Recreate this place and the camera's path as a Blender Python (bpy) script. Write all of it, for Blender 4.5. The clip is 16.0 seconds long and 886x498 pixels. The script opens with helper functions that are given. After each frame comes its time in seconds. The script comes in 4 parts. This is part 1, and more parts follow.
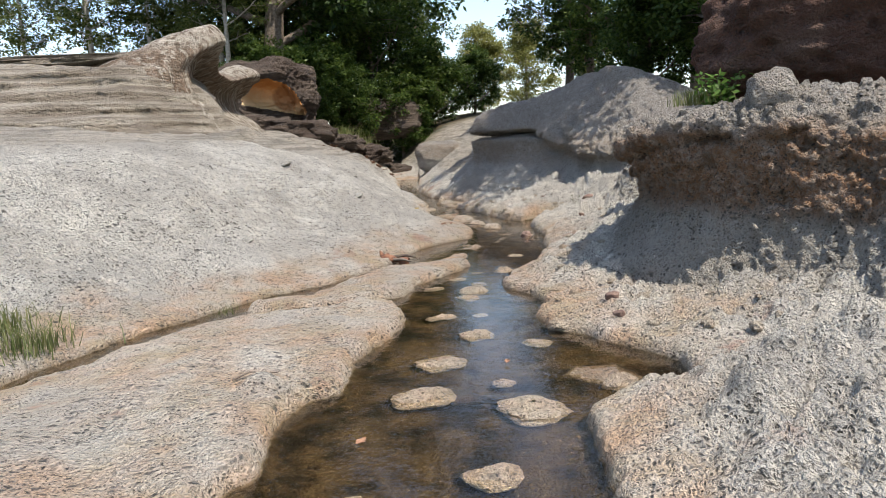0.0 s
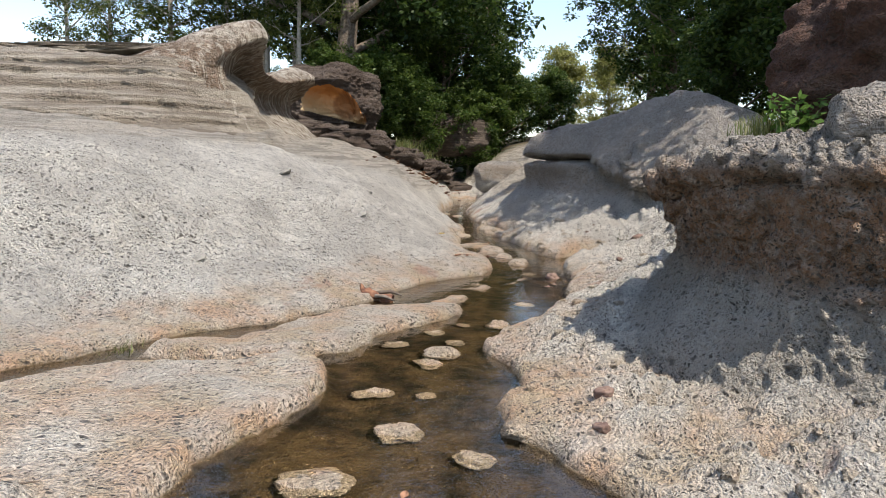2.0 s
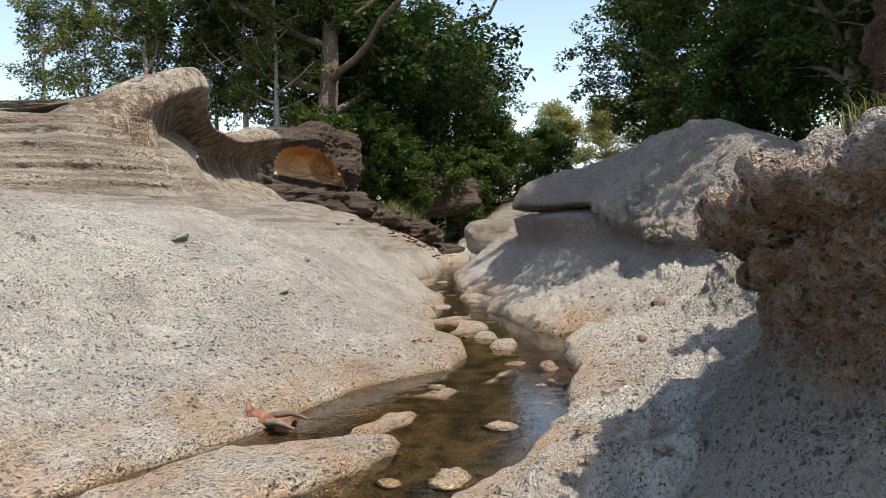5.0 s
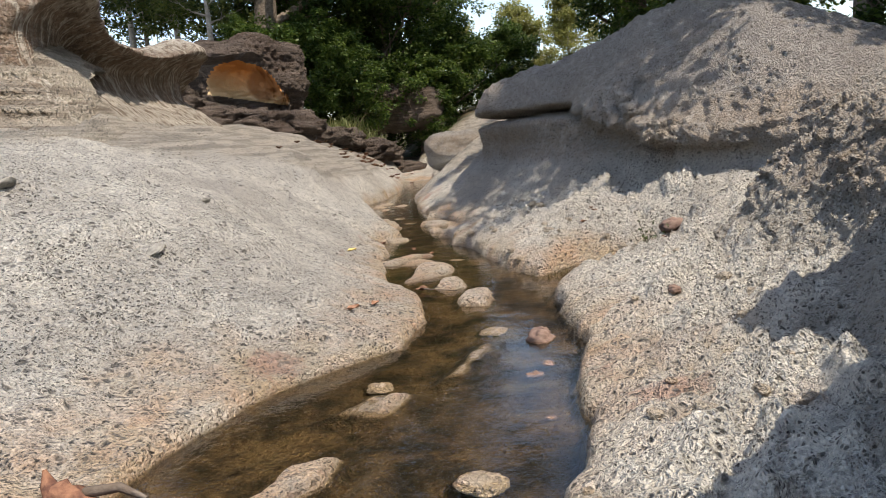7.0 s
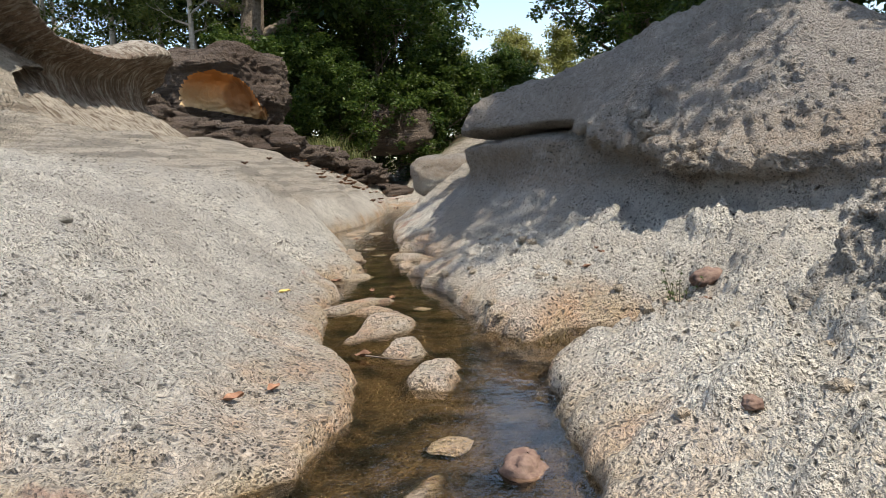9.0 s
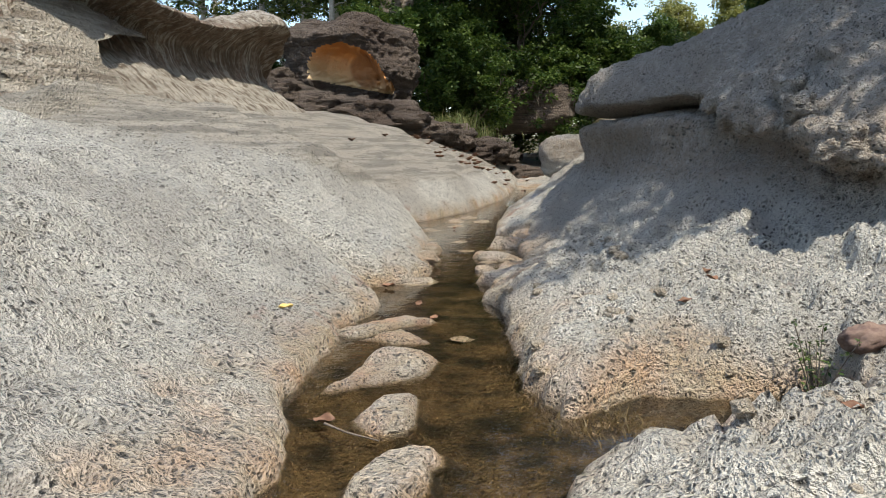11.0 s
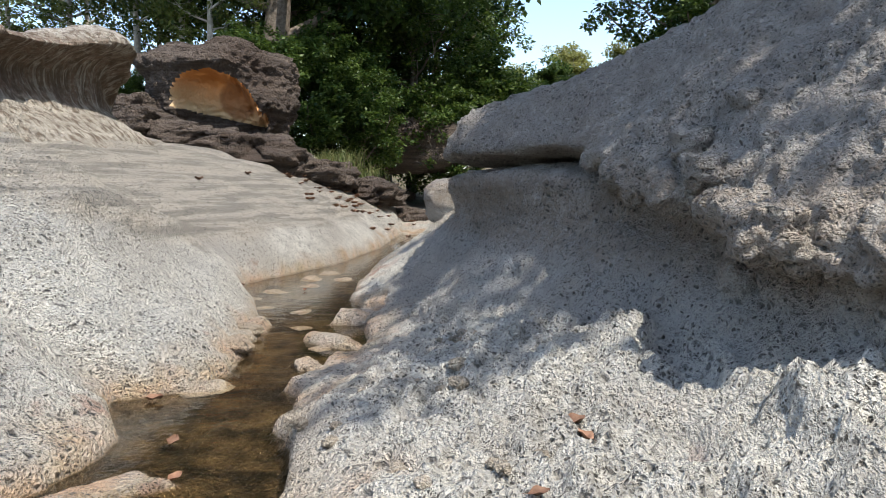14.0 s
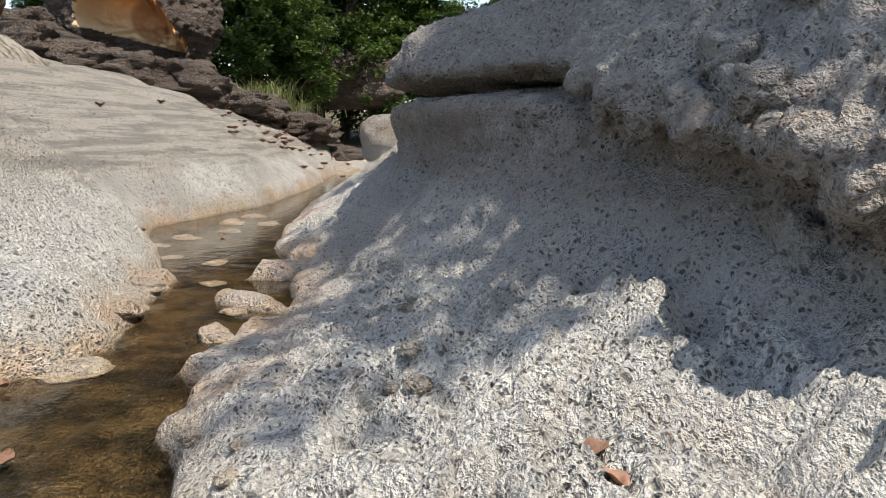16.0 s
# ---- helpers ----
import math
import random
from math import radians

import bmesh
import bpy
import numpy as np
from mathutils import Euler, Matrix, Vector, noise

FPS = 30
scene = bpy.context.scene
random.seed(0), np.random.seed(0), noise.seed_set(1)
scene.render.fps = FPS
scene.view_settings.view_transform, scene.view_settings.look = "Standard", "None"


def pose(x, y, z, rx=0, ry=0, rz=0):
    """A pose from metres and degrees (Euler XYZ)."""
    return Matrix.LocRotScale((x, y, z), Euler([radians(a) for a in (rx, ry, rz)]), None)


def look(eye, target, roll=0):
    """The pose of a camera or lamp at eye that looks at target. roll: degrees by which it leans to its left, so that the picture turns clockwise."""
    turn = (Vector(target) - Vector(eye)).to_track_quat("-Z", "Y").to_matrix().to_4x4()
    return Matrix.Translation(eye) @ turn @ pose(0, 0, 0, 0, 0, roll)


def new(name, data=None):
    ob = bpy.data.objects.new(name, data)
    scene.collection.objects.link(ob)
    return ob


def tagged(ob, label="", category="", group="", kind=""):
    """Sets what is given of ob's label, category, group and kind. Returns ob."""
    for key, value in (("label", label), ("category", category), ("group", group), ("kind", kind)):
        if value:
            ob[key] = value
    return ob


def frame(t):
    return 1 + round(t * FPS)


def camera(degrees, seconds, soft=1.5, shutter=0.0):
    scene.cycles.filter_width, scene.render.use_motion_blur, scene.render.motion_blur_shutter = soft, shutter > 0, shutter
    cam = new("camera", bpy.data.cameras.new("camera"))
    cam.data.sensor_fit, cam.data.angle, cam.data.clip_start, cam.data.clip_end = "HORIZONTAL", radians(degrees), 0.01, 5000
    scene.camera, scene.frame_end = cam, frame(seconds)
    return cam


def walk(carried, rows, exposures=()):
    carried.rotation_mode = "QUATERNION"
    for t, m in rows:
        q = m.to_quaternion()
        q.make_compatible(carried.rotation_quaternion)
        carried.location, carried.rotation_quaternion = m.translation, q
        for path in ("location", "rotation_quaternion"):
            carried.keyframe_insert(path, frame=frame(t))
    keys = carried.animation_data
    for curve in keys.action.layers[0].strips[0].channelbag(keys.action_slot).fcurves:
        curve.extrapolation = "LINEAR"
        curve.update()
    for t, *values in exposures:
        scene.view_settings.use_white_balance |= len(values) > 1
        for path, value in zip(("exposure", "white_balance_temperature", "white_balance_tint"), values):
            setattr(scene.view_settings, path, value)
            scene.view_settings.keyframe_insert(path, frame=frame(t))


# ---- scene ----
cam = camera(63.1, 16.0, soft=0.75)
METRES, EYE, TILT, LEAN, TURN = 16.0, 1.3, -6.5, 0.0, 0.0
PATH = [
    (0, (0.289, 0.763, 1.331), (0.248, 2.742, 1.049), -3.2),
    (0.5, (0.479, 1.155, 1.298), (0.479, 3.143, 1.082), -1.7),
    (1, (0.685, 1.556, 1.319), (0.853, 3.537, 1.098), -3.1),
    (1.5, (0.916, 1.947, 1.324), (0.842, 3.933, 1.106), 1.1),
    (2, (1.01, 2.324, 1.309), (0.77, 4.296, 1.082), 1.2),
    (2.5, (1.051, 2.752, 1.281), (0.835, 4.725, 1.04), -0.4),
    (2.7, (1.086, 2.95, 1.259), (0.729, 4.907, 1.052), -0.6),
    (3, (1.107, 3.23, 1.286), (0.835, 5.206, 1.15), 1.0),
    (3.5, (1.11, 3.675, 1.309), (0.851, 5.658, 1.31), -2.3),
    (4, (1.16, 4.058, 1.277), (0.919, 6.042, 1.186), -3.5),
    (4.5, (1.206, 4.413, 1.26), (0.939, 6.376, 0.985), -3.6),
    (5, (1.197, 4.844, 1.199), (0.944, 6.827, 1.148), -1.5),
    (5.2, (1.221, 5.063, 1.206), (1.063, 7.049, 1.035), -4.0),
    (7.3, (1.118, 7.061, 1.207), (0.929, 9.031, 0.918), -5.5),
    (7.5, (1.121, 7.229, 1.19), (0.879, 9.205, 0.993), -4.6),
    (8, (1.093, 7.656, 1.146), (0.976, 9.627, 0.829), -3.8),
    (8.2, (1.123, 7.832, 1.135), (0.964, 9.815, 0.923), -4.0),
    (10.3, (1.463, 9.51, 1.07), (1.364, 11.487, 0.785), -1.1),
    (10.5, (1.546, 9.669, 1.077), (1.442, 11.638, 0.743), -1.2),
    (10.6, (1.58, 9.743, 1.081), (1.479, 11.716, 0.769), 0.3),
    (11, (1.718, 9.992, 1.135), (1.164, 11.896, 0.871), -1.4),
    (11.5, (1.849, 10.327, 1.21), (1.343, 12.252, 1.009), -0.3),
    (12, (1.87, 10.631, 1.241), (1.364, 12.554, 1.026), -1.7),
    (12.5, (1.917, 10.908, 1.244), (1.416, 12.841, 1.148), -0.8),
    (13, (1.938, 11.228, 1.228), (1.405, 13.146, 1.037), -1.9),
    (13.5, (1.938, 11.536, 1.313), (1.665, 13.514, 1.189), -0.9),
    (14, (1.92, 11.717, 1.301), (1.627, 13.688, 1.131), 0.3),
    (14.5, (1.904, 11.942, 1.265), (1.593, 13.905, 1.042), 2.7),
    (15, (1.831, 12.164, 1.262), (1.712, 14.153, 1.098), 5.2),
    (15.5, (1.757, 12.407, 1.247), (1.559, 14.381, 0.995), 4.4),
    (16, (1.709, 12.722, 1.212), (1.602, 14.692, 0.887), 1.7),
]
walk(cam, [(t, look(eye, target, roll)) for t, eye, target, roll in PATH], exposures=[(0, 1.05, 6850, 11), (3, 1.05, 6950, 12), (5, 1.0, 7250, 12), (7.5, 1.05, 7200, 13), (8.2, 1.05, 7150, 12), (11, 1.02, 6750, 7), (14, 1.2, 6500, 9), (16, 1.25, 6750, 10)])

# ---- world, sun ----
SUN_TO = Vector((0.43, -0.36, 1.0)).normalized()
sun_elev = math.asin(SUN_TO.z)
sun_azim = math.atan2(SUN_TO.x, SUN_TO.y)
world = bpy.data.worlds.new("sky")
scene.world = world
world.use_nodes = True
wn = world.node_tree
wn.nodes.clear()
sky = wn.nodes.new("ShaderNodeTexSky")
sky.sky_type = "NISHITA"
sky.sun_disc = False
sky.sun_elevation, sky.sun_rotation = sun_elev, sun_azim
sky.dust_density, sky.air_density = 1.0, 1.0
bgn = wn.nodes.new("ShaderNodeBackground")
bgn.inputs[1].default_value = 0.15
wout = wn.nodes.new("ShaderNodeOutputWorld")
wn.links.new(sky.outputs[0], bgn.inputs[0])
wn.links.new(bgn.outputs[0], wout.inputs[0])
sun = new("sun", bpy.data.lights.new("sun", "SUN"))
sun.data.energy, sun.data.angle, sun.data.color = 3.1, radians(0.6), (1.0, 0.96, 0.90)
sun.matrix_world = look(SUN_TO * 50, (0, 0, 0))


# ---- materials ----
class Mat:
    """A small node-tree writer."""

    def __init__(self, name, roughness=0.9):
        self.m = bpy.data.materials.new(name)
        self.m.use_nodes = True
        self.t = self.m.node_tree
        self.b = self.t.nodes["Principled BSDF"]
        self.b.inputs["Roughness"].default_value = roughness
        self.b.inputs["Specular IOR Level"].default_value = 0.25
        self.geo = self.t.nodes.new("ShaderNodeNewGeometry")
        self.pos = self.geo.outputs["Position"]

    def link(self, a, b):
        self.t.links.new(a, b)

    def put(self, sock, v):
        if isinstance(v, (int, float)):
            sock.default_value = v
        elif isinstance(v, tuple):
            sock.default_value = (*v, 1.0) if len(v) == 3 and len(sock.default_value) == 4 else v
        else:
            self.link(v, sock)

    def noise(self, scale, detail=4, rough=0.55, vec=None):
        n = self.t.nodes.new("ShaderNodeTexNoise")
        n.inputs["Scale"].default_value, n.inputs["Detail"].default_value, n.inputs["Roughness"].default_value = scale, detail, rough
        self.link(vec or self.pos, n.inputs["Vector"])
        return n.outputs["Fac"]

    def cells(self, scale, vec=None, feature="F1"):
        n = self.t.nodes.new("ShaderNodeTexVoronoi")
        n.feature = feature
        n.inputs["Scale"].default_value = scale
        self.link(vec or self.pos, n.inputs["Vector"])
        return n.outputs["Distance"]

    def scaled(self, x, y, z):
        n = self.t.nodes.new("ShaderNodeVectorMath")
        n.operation = "MULTIPLY"
        self.link(self.pos, n.inputs[0])
        n.inputs[1].default_value = (x, y, z)
        return n.outputs[0]

    def ramp(self, fac, lo, hi, a=0.0, b=1.0):
        n = self.t.nodes.new("ShaderNodeMapRange")
        n.interpolation_type = "SMOOTHSTEP"
        for i, v in enumerate((fac, lo, hi, a, b)):
            self.put(n.inputs[i], v)
        return n.outputs[0]

    def math(self, op, a, b=0.0):
        n = self.t.nodes.new("ShaderNodeMath")
        n.operation = op
        self.put(n.inputs[0], a)
        self.put(n.inputs[1], b)
        return n.outputs[0]

    def mix(self, fac, a, b):
        n = self.t.nodes.new("ShaderNodeMix")
        n.data_type = "RGBA"
        self.put(n.inputs[0], fac)
        self.put(n.inputs[6], a)
        self.put(n.inputs[7], b)
        return n.outputs[2]

    def axis(self, i):
        n = self.t.nodes.new("ShaderNodeSeparateXYZ")
        self.link(self.pos, n.inputs[0])
        return n.outputs[i]

    def bump(self, height, distance, strength=1.0, normal=None):
        n = self.t.nodes.new("ShaderNodeBump")
        n.inputs["Strength"].default_value, n.inputs["Distance"].default_value = strength, distance
        self.link(height, n.inputs["Height"])
        if normal:
            self.link(normal, n.inputs["Normal"])
        return n.outputs[0]

    def done(self, color, normal=None, rough=None):
        self.put(self.b.inputs["Base Color"], color)
        if normal:
            self.link(normal, self.b.inputs["Normal"])
        if rough is not None:
            self.put(self.b.inputs["Roughness"], rough)
        return self.m


def rock_material(name, light, dark, stain, speck, pit_shade=(0.085, 0.075, 0.06), low_stain=0.0, layers=0.0, relief=1.0, scale=1.0, bands=(), streaks=0.0, wet=False, upper=None, flecks=None, grain=0.78, fade=None):
    """Weathered sandstone: mottled colour, stains, pits of three sizes with their shade in the colour. bands: (from z,
    to z, softness, amount, colour) of mineral crusts and other tones by height.
    """
    k = Mat(name, 0.93)
    big = k.noise(0.9 * scale, 5)
    mid = k.noise(7 * scale, 6, 0.65)
    fine = k.noise(60 * scale, 4, 0.7)
    col = k.mix(k.ramp(big, 0.35, 0.7), light, dark)
    col = k.mix(k.ramp(mid, 0.46, 0.72, 0.0, 0.6), col, dark)
    col = k.mix(k.ramp(k.noise(1.7, 4), 0.54, 0.72, 0.0, 0.6), col, stain)
    col = k.mix(k.ramp(fine, 0.45, 0.62, 0.0, 0.7), col, dark)
    height = k.math("ADD", k.math("MULTIPLY", mid, 0.9), k.math("MULTIPLY", fine, 0.6))
    z = k.axis(2)
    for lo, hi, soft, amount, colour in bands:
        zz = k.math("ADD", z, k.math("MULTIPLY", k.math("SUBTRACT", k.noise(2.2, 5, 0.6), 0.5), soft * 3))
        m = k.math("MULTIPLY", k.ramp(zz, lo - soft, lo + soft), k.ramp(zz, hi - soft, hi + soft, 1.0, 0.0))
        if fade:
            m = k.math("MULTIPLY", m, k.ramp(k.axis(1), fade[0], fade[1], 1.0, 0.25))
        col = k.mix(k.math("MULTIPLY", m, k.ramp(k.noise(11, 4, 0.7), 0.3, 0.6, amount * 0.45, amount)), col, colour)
    # pale flecks of the crust, with sunlit grains put into the colour
    if flecks:
        col = k.mix(k.ramp(k.noise(24, 5, 0.7), 0.52, 0.60, 0.0, 0.4), col, flecks)
    if upper:
        # tan bedded rock above the bleached slab; it comes lower up the stream
        lift = k.math("ADD", z, k.ramp(k.axis(1), 14.5, 19.0, 0.0, 1.0))
        lift = k.math("ADD", lift, k.math("MULTIPLY", k.math("SUBTRACT", k.noise(1.3, 5, 0.6), 0.5), 0.5))
        beds = k.noise(1.0, 5, 0.65, k.scaled(0.6, 0.6, 11.0))
        tone = k.mix(k.ramp(beds, 0.42, 0.6), upper, tuple(0.55 * c for c in upper))
        col = k.mix(k.ramp(lift, 1.5, 1.72, 0.0, 0.85), col, tone)
    if streaks:
        st = k.noise(1.0, 4, 0.6, k.scaled(7.0, 7.0, 0.5))
        col = k.mix(k.ramp(st, 0.44, 0.62, 0.0, streaks), col, stain)
        height = k.math("ADD", height, k.math("MULTIPLY", st, 1.0))
        pale = k.noise(1.0, 3, 0.6, k.scaled(3.0, 10.0, 0.8))
        col = k.mix(k.ramp(pale, 0.52, 0.62, 0.0, streaks * 0.8), col, light)
    if low_stain:
        nearw = k.ramp(k.math("ADD", z, k.math("MULTIPLY", k.math("SUBTRACT", k.noise(1.6, 4), 0.5), 0.6)), 0.02, 0.30, low_stain, 0.0)
        col = k.mix(k.math("MULTIPLY", nearw, k.ramp(k.noise(2.4, 5, 0.65), 0.36, 0.6, 0.45, 1.0)), col, k.mix(k.ramp(k.noise(3, 4), 0.35, 0.65), (0.66, 0.43, 0.27), (0.60, 0.46, 0.29)))
        rust = k.math("MULTIPLY", k.ramp(k.noise(1.5, 5, 0.65), 0.60, 0.70), k.ramp(z, 0.15, 0.5, low_stain * 0.7, 0.0))
        col = k.mix(rust, col, (0.50, 0.28, 0.20))
    if layers:
        bed = k.noise(1.0, 5, 0.6, k.scaled(0.5, 0.5, 9.0))
        col = k.mix(k.ramp(bed, 0.40, 0.60, 0.0, layers), col, stain)
        height = k.math("ADD", height, k.math("MULTIPLY", bed, 1.2))
    wob = k.t.nodes.new("ShaderNodeVectorMath")
    wob.operation = "ADD"
    nv = k.t.nodes.new("ShaderNodeTexNoise")
    nv.inputs["Scale"].default_value = 16
    nv.inputs["Detail"].default_value = 4
    k.link(k.pos, nv.inputs["Vector"])
    sc = k.t.nodes.new("ShaderNodeVectorMath")
    sc.operation = "SCALE"
    k.link(nv.outputs["Color"], sc.inputs[0])
    sc.inputs["Scale"].default_value = 0.06
    k.link(k.pos, wob.inputs[0])
    k.link(sc.outputs[0], wob.inputs[1])
    w = wob.outputs[0]
    # pit hollows: their shade goes into the colour as well as the bump
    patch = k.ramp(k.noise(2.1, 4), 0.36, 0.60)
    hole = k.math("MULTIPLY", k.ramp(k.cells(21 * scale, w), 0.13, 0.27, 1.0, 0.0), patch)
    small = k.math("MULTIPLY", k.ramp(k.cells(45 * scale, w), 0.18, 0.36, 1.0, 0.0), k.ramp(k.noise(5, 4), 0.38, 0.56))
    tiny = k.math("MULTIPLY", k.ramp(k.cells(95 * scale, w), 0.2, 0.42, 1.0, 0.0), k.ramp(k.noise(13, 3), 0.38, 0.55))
    if upper:
        # the sloping slab is worn smoother than the bank across the stream
        worn = k.ramp(k.axis(0), 0.2, 1.1, 0.85, 1.0)
        hole = k.math("MULTIPLY", hole, worn)
    # longer scoops, with shade in their colour the same way
    stretch = k.t.nodes.new("ShaderNodeVectorMath")
    stretch.operation = "MULTIPLY"
    k.link(w, stretch.inputs[0])
    stretch.inputs[1].default_value = (9.0, 14.0, 14.0)
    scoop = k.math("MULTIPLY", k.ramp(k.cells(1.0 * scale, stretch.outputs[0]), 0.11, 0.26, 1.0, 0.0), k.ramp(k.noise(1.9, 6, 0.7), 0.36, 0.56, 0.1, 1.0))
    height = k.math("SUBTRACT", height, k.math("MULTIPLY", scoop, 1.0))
    col = k.mix(k.math("MULTIPLY", scoop, speck), col, k.mix(0.2, pit_shade, dark))
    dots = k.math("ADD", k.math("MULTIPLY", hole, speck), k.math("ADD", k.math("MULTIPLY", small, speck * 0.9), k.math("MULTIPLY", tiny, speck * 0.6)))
    col = k.mix(k.math("MINIMUM", dots, 0.92), col, pit_shade)
    height = k.math("SUBTRACT", height, k.math("ADD", k.math("MULTIPLY", hole, 1.1), k.math("ADD", k.math("MULTIPLY", small, 0.7), k.math("MULTIPLY", tiny, 0.35))))
    # close grit: pale grains, the shade of the gaps between them put into the colour
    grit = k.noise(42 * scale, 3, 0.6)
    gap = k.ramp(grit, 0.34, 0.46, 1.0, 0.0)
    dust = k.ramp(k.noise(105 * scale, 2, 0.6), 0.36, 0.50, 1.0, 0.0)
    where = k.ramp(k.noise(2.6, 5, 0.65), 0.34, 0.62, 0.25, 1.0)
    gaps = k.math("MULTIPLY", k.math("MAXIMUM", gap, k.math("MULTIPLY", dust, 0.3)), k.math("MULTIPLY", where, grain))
    col = k.mix(gaps, col, k.mix(0.4, pit_shade, dark))
    height = k.math("ADD", height, k.math("MULTIPLY", k.ramp(grit, 0.36, 0.62), 0.45))
    rough = None
    if upper:
        # dry soil and litter away from the stream
        far = k.math("MAXIMUM", k.ramp(k.axis(0), 5.5, 8.0), k.math("MAXIMUM", k.ramp(k.axis(0), -13.0, -9.5, 1.0, 0.0), k.ramp(k.axis(1), 37.0, 42.0)))
        soil = k.mix(k.ramp(k.noise(0.7, 6, 0.65), 0.4, 0.65), (0.20, 0.15, 0.09), (0.11, 0.12, 0.05))
        col = k.mix(far, col, soil)
    if wet:
        # silt and algae on the rock that lies under the water, and a damp margin
        silt = k.mix(k.ramp(k.noise(4, 5, 0.65), 0.35, 0.65), (0.032, 0.025, 0.016), (0.16, 0.105, 0.05))
        under = k.ramp(z, -0.03, 0.004, 1.0, 0.0)
        damp = k.ramp(z, 0.0, 0.035, 0.45, 0.0)
        col = k.mix(damp, col, (0.20, 0.14, 0.085))
        col = k.mix(under, col, silt)
        rough = k.ramp(z, 0.0, 0.03, 0.35, 0.93)
    return k.done(col, k.bump(height, 0.055 * relief), rough)


WHITE = (0.86, 0.81, 0.70)
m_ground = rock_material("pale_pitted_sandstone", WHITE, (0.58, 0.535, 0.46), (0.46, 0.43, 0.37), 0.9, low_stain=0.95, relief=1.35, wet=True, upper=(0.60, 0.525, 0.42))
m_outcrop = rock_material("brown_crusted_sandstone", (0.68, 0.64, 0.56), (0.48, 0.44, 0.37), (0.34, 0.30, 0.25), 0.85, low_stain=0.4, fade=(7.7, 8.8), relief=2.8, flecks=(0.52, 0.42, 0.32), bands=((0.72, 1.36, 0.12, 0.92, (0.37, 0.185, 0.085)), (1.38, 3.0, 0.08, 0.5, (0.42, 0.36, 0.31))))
# the upper dome band is darkened for tree shade as well as weathering
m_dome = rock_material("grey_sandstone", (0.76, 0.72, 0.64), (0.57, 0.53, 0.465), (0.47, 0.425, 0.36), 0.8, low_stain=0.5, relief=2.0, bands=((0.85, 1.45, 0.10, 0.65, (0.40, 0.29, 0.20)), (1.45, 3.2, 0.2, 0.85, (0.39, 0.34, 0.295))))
# brown stain under the curl; the hollow's shade is put in it too
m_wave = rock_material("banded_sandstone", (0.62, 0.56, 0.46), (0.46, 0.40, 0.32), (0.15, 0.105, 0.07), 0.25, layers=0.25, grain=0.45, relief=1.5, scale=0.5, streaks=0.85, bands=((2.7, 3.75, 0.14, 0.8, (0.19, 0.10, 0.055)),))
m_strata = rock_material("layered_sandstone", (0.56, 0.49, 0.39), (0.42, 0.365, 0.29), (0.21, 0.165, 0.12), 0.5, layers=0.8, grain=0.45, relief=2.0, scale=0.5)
# brown boulder is paler above about z 2.85
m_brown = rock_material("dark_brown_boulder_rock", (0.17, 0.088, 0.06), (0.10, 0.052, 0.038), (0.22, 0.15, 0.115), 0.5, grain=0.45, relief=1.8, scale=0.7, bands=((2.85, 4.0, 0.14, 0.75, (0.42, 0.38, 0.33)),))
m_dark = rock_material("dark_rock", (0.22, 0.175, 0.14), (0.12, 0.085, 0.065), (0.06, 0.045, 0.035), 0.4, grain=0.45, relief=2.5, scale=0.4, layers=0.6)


def plain_material(name, a, b, scale=8.0, rough=0.85, bump=0.004, spread=0.0):
    k = Mat(name, rough)
    n = k.noise(scale, 5, 0.6)
    col = k.mix(k.ramp(n, 0.3, 0.7), a, b)
    if spread:
        info = k.t.nodes.new("ShaderNodeObjectInfo")
        hsv = k.t.nodes.new("ShaderNodeHueSaturation")
        k.link(k.ramp(info.outputs["Random"], 0, 1, 1 - spread, 1 + spread), hsv.inputs["Value"])
        k.link(col, hsv.inputs["Color"])
        col = hsv.outputs[0]
    return k.done(col, k.bump(n, bump))


def leaf_material(name, a, b, shine=0.35):
    k = Mat(name, 0.5)
    r = k.geo.outputs["Random Per Island"]
    col = k.mix(r, a, b)
    k.b.inputs["Specular IOR Level"].default_value = shine
    k.done(col)
    tr = k.t.nodes.new("ShaderNodeBsdfTranslucent")
    k.link(col, tr.inputs[0])
    mx = k.t.nodes.new("ShaderNodeMixShader")
    mx.inputs[0].default_value = 0.45
    k.link(k.b.outputs[0], mx.inputs[1])
    k.link(tr.outputs[0], mx.inputs[2])
    k.link(mx.outputs[0], k.t.nodes["Material Output"].inputs[0])
    return k.m


def scar_material():
    """Fresh scar: orange ochre, paler towards one foot, with a round brown stain."""
    k = Mat("orange_weathered_scar", 0.9)
    n = k.noise(2.2, 6, 0.65)
    lean = k.math("ADD", k.axis(2), k.math("ADD", k.math("MULTIPLY", k.axis(0), 0.35), k.math("MULTIPLY", n, 0.8)))
    col = k.mix(k.ramp(lean, 1.0, 2.1), (0.50, 0.36, 0.20), (0.47, 0.175, 0.045))
    dx = k.math("ADD", k.axis(0), 6.25)
    dz = k.math("ADD", k.axis(2), -3.55)
    dist = k.math("ADD", k.math("SQRT", k.math("ADD", k.math("MULTIPLY", dx, dx), k.math("MULTIPLY", dz, dz))), k.math("MULTIPLY", n, 0.2))
    col = k.mix(k.ramp(dist, 0.50, 0.66, 0.75, 0.0), col, (0.20, 0.075, 0.025))
    return k.done(col, k.bump(k.noise(9, 5), 0.05))


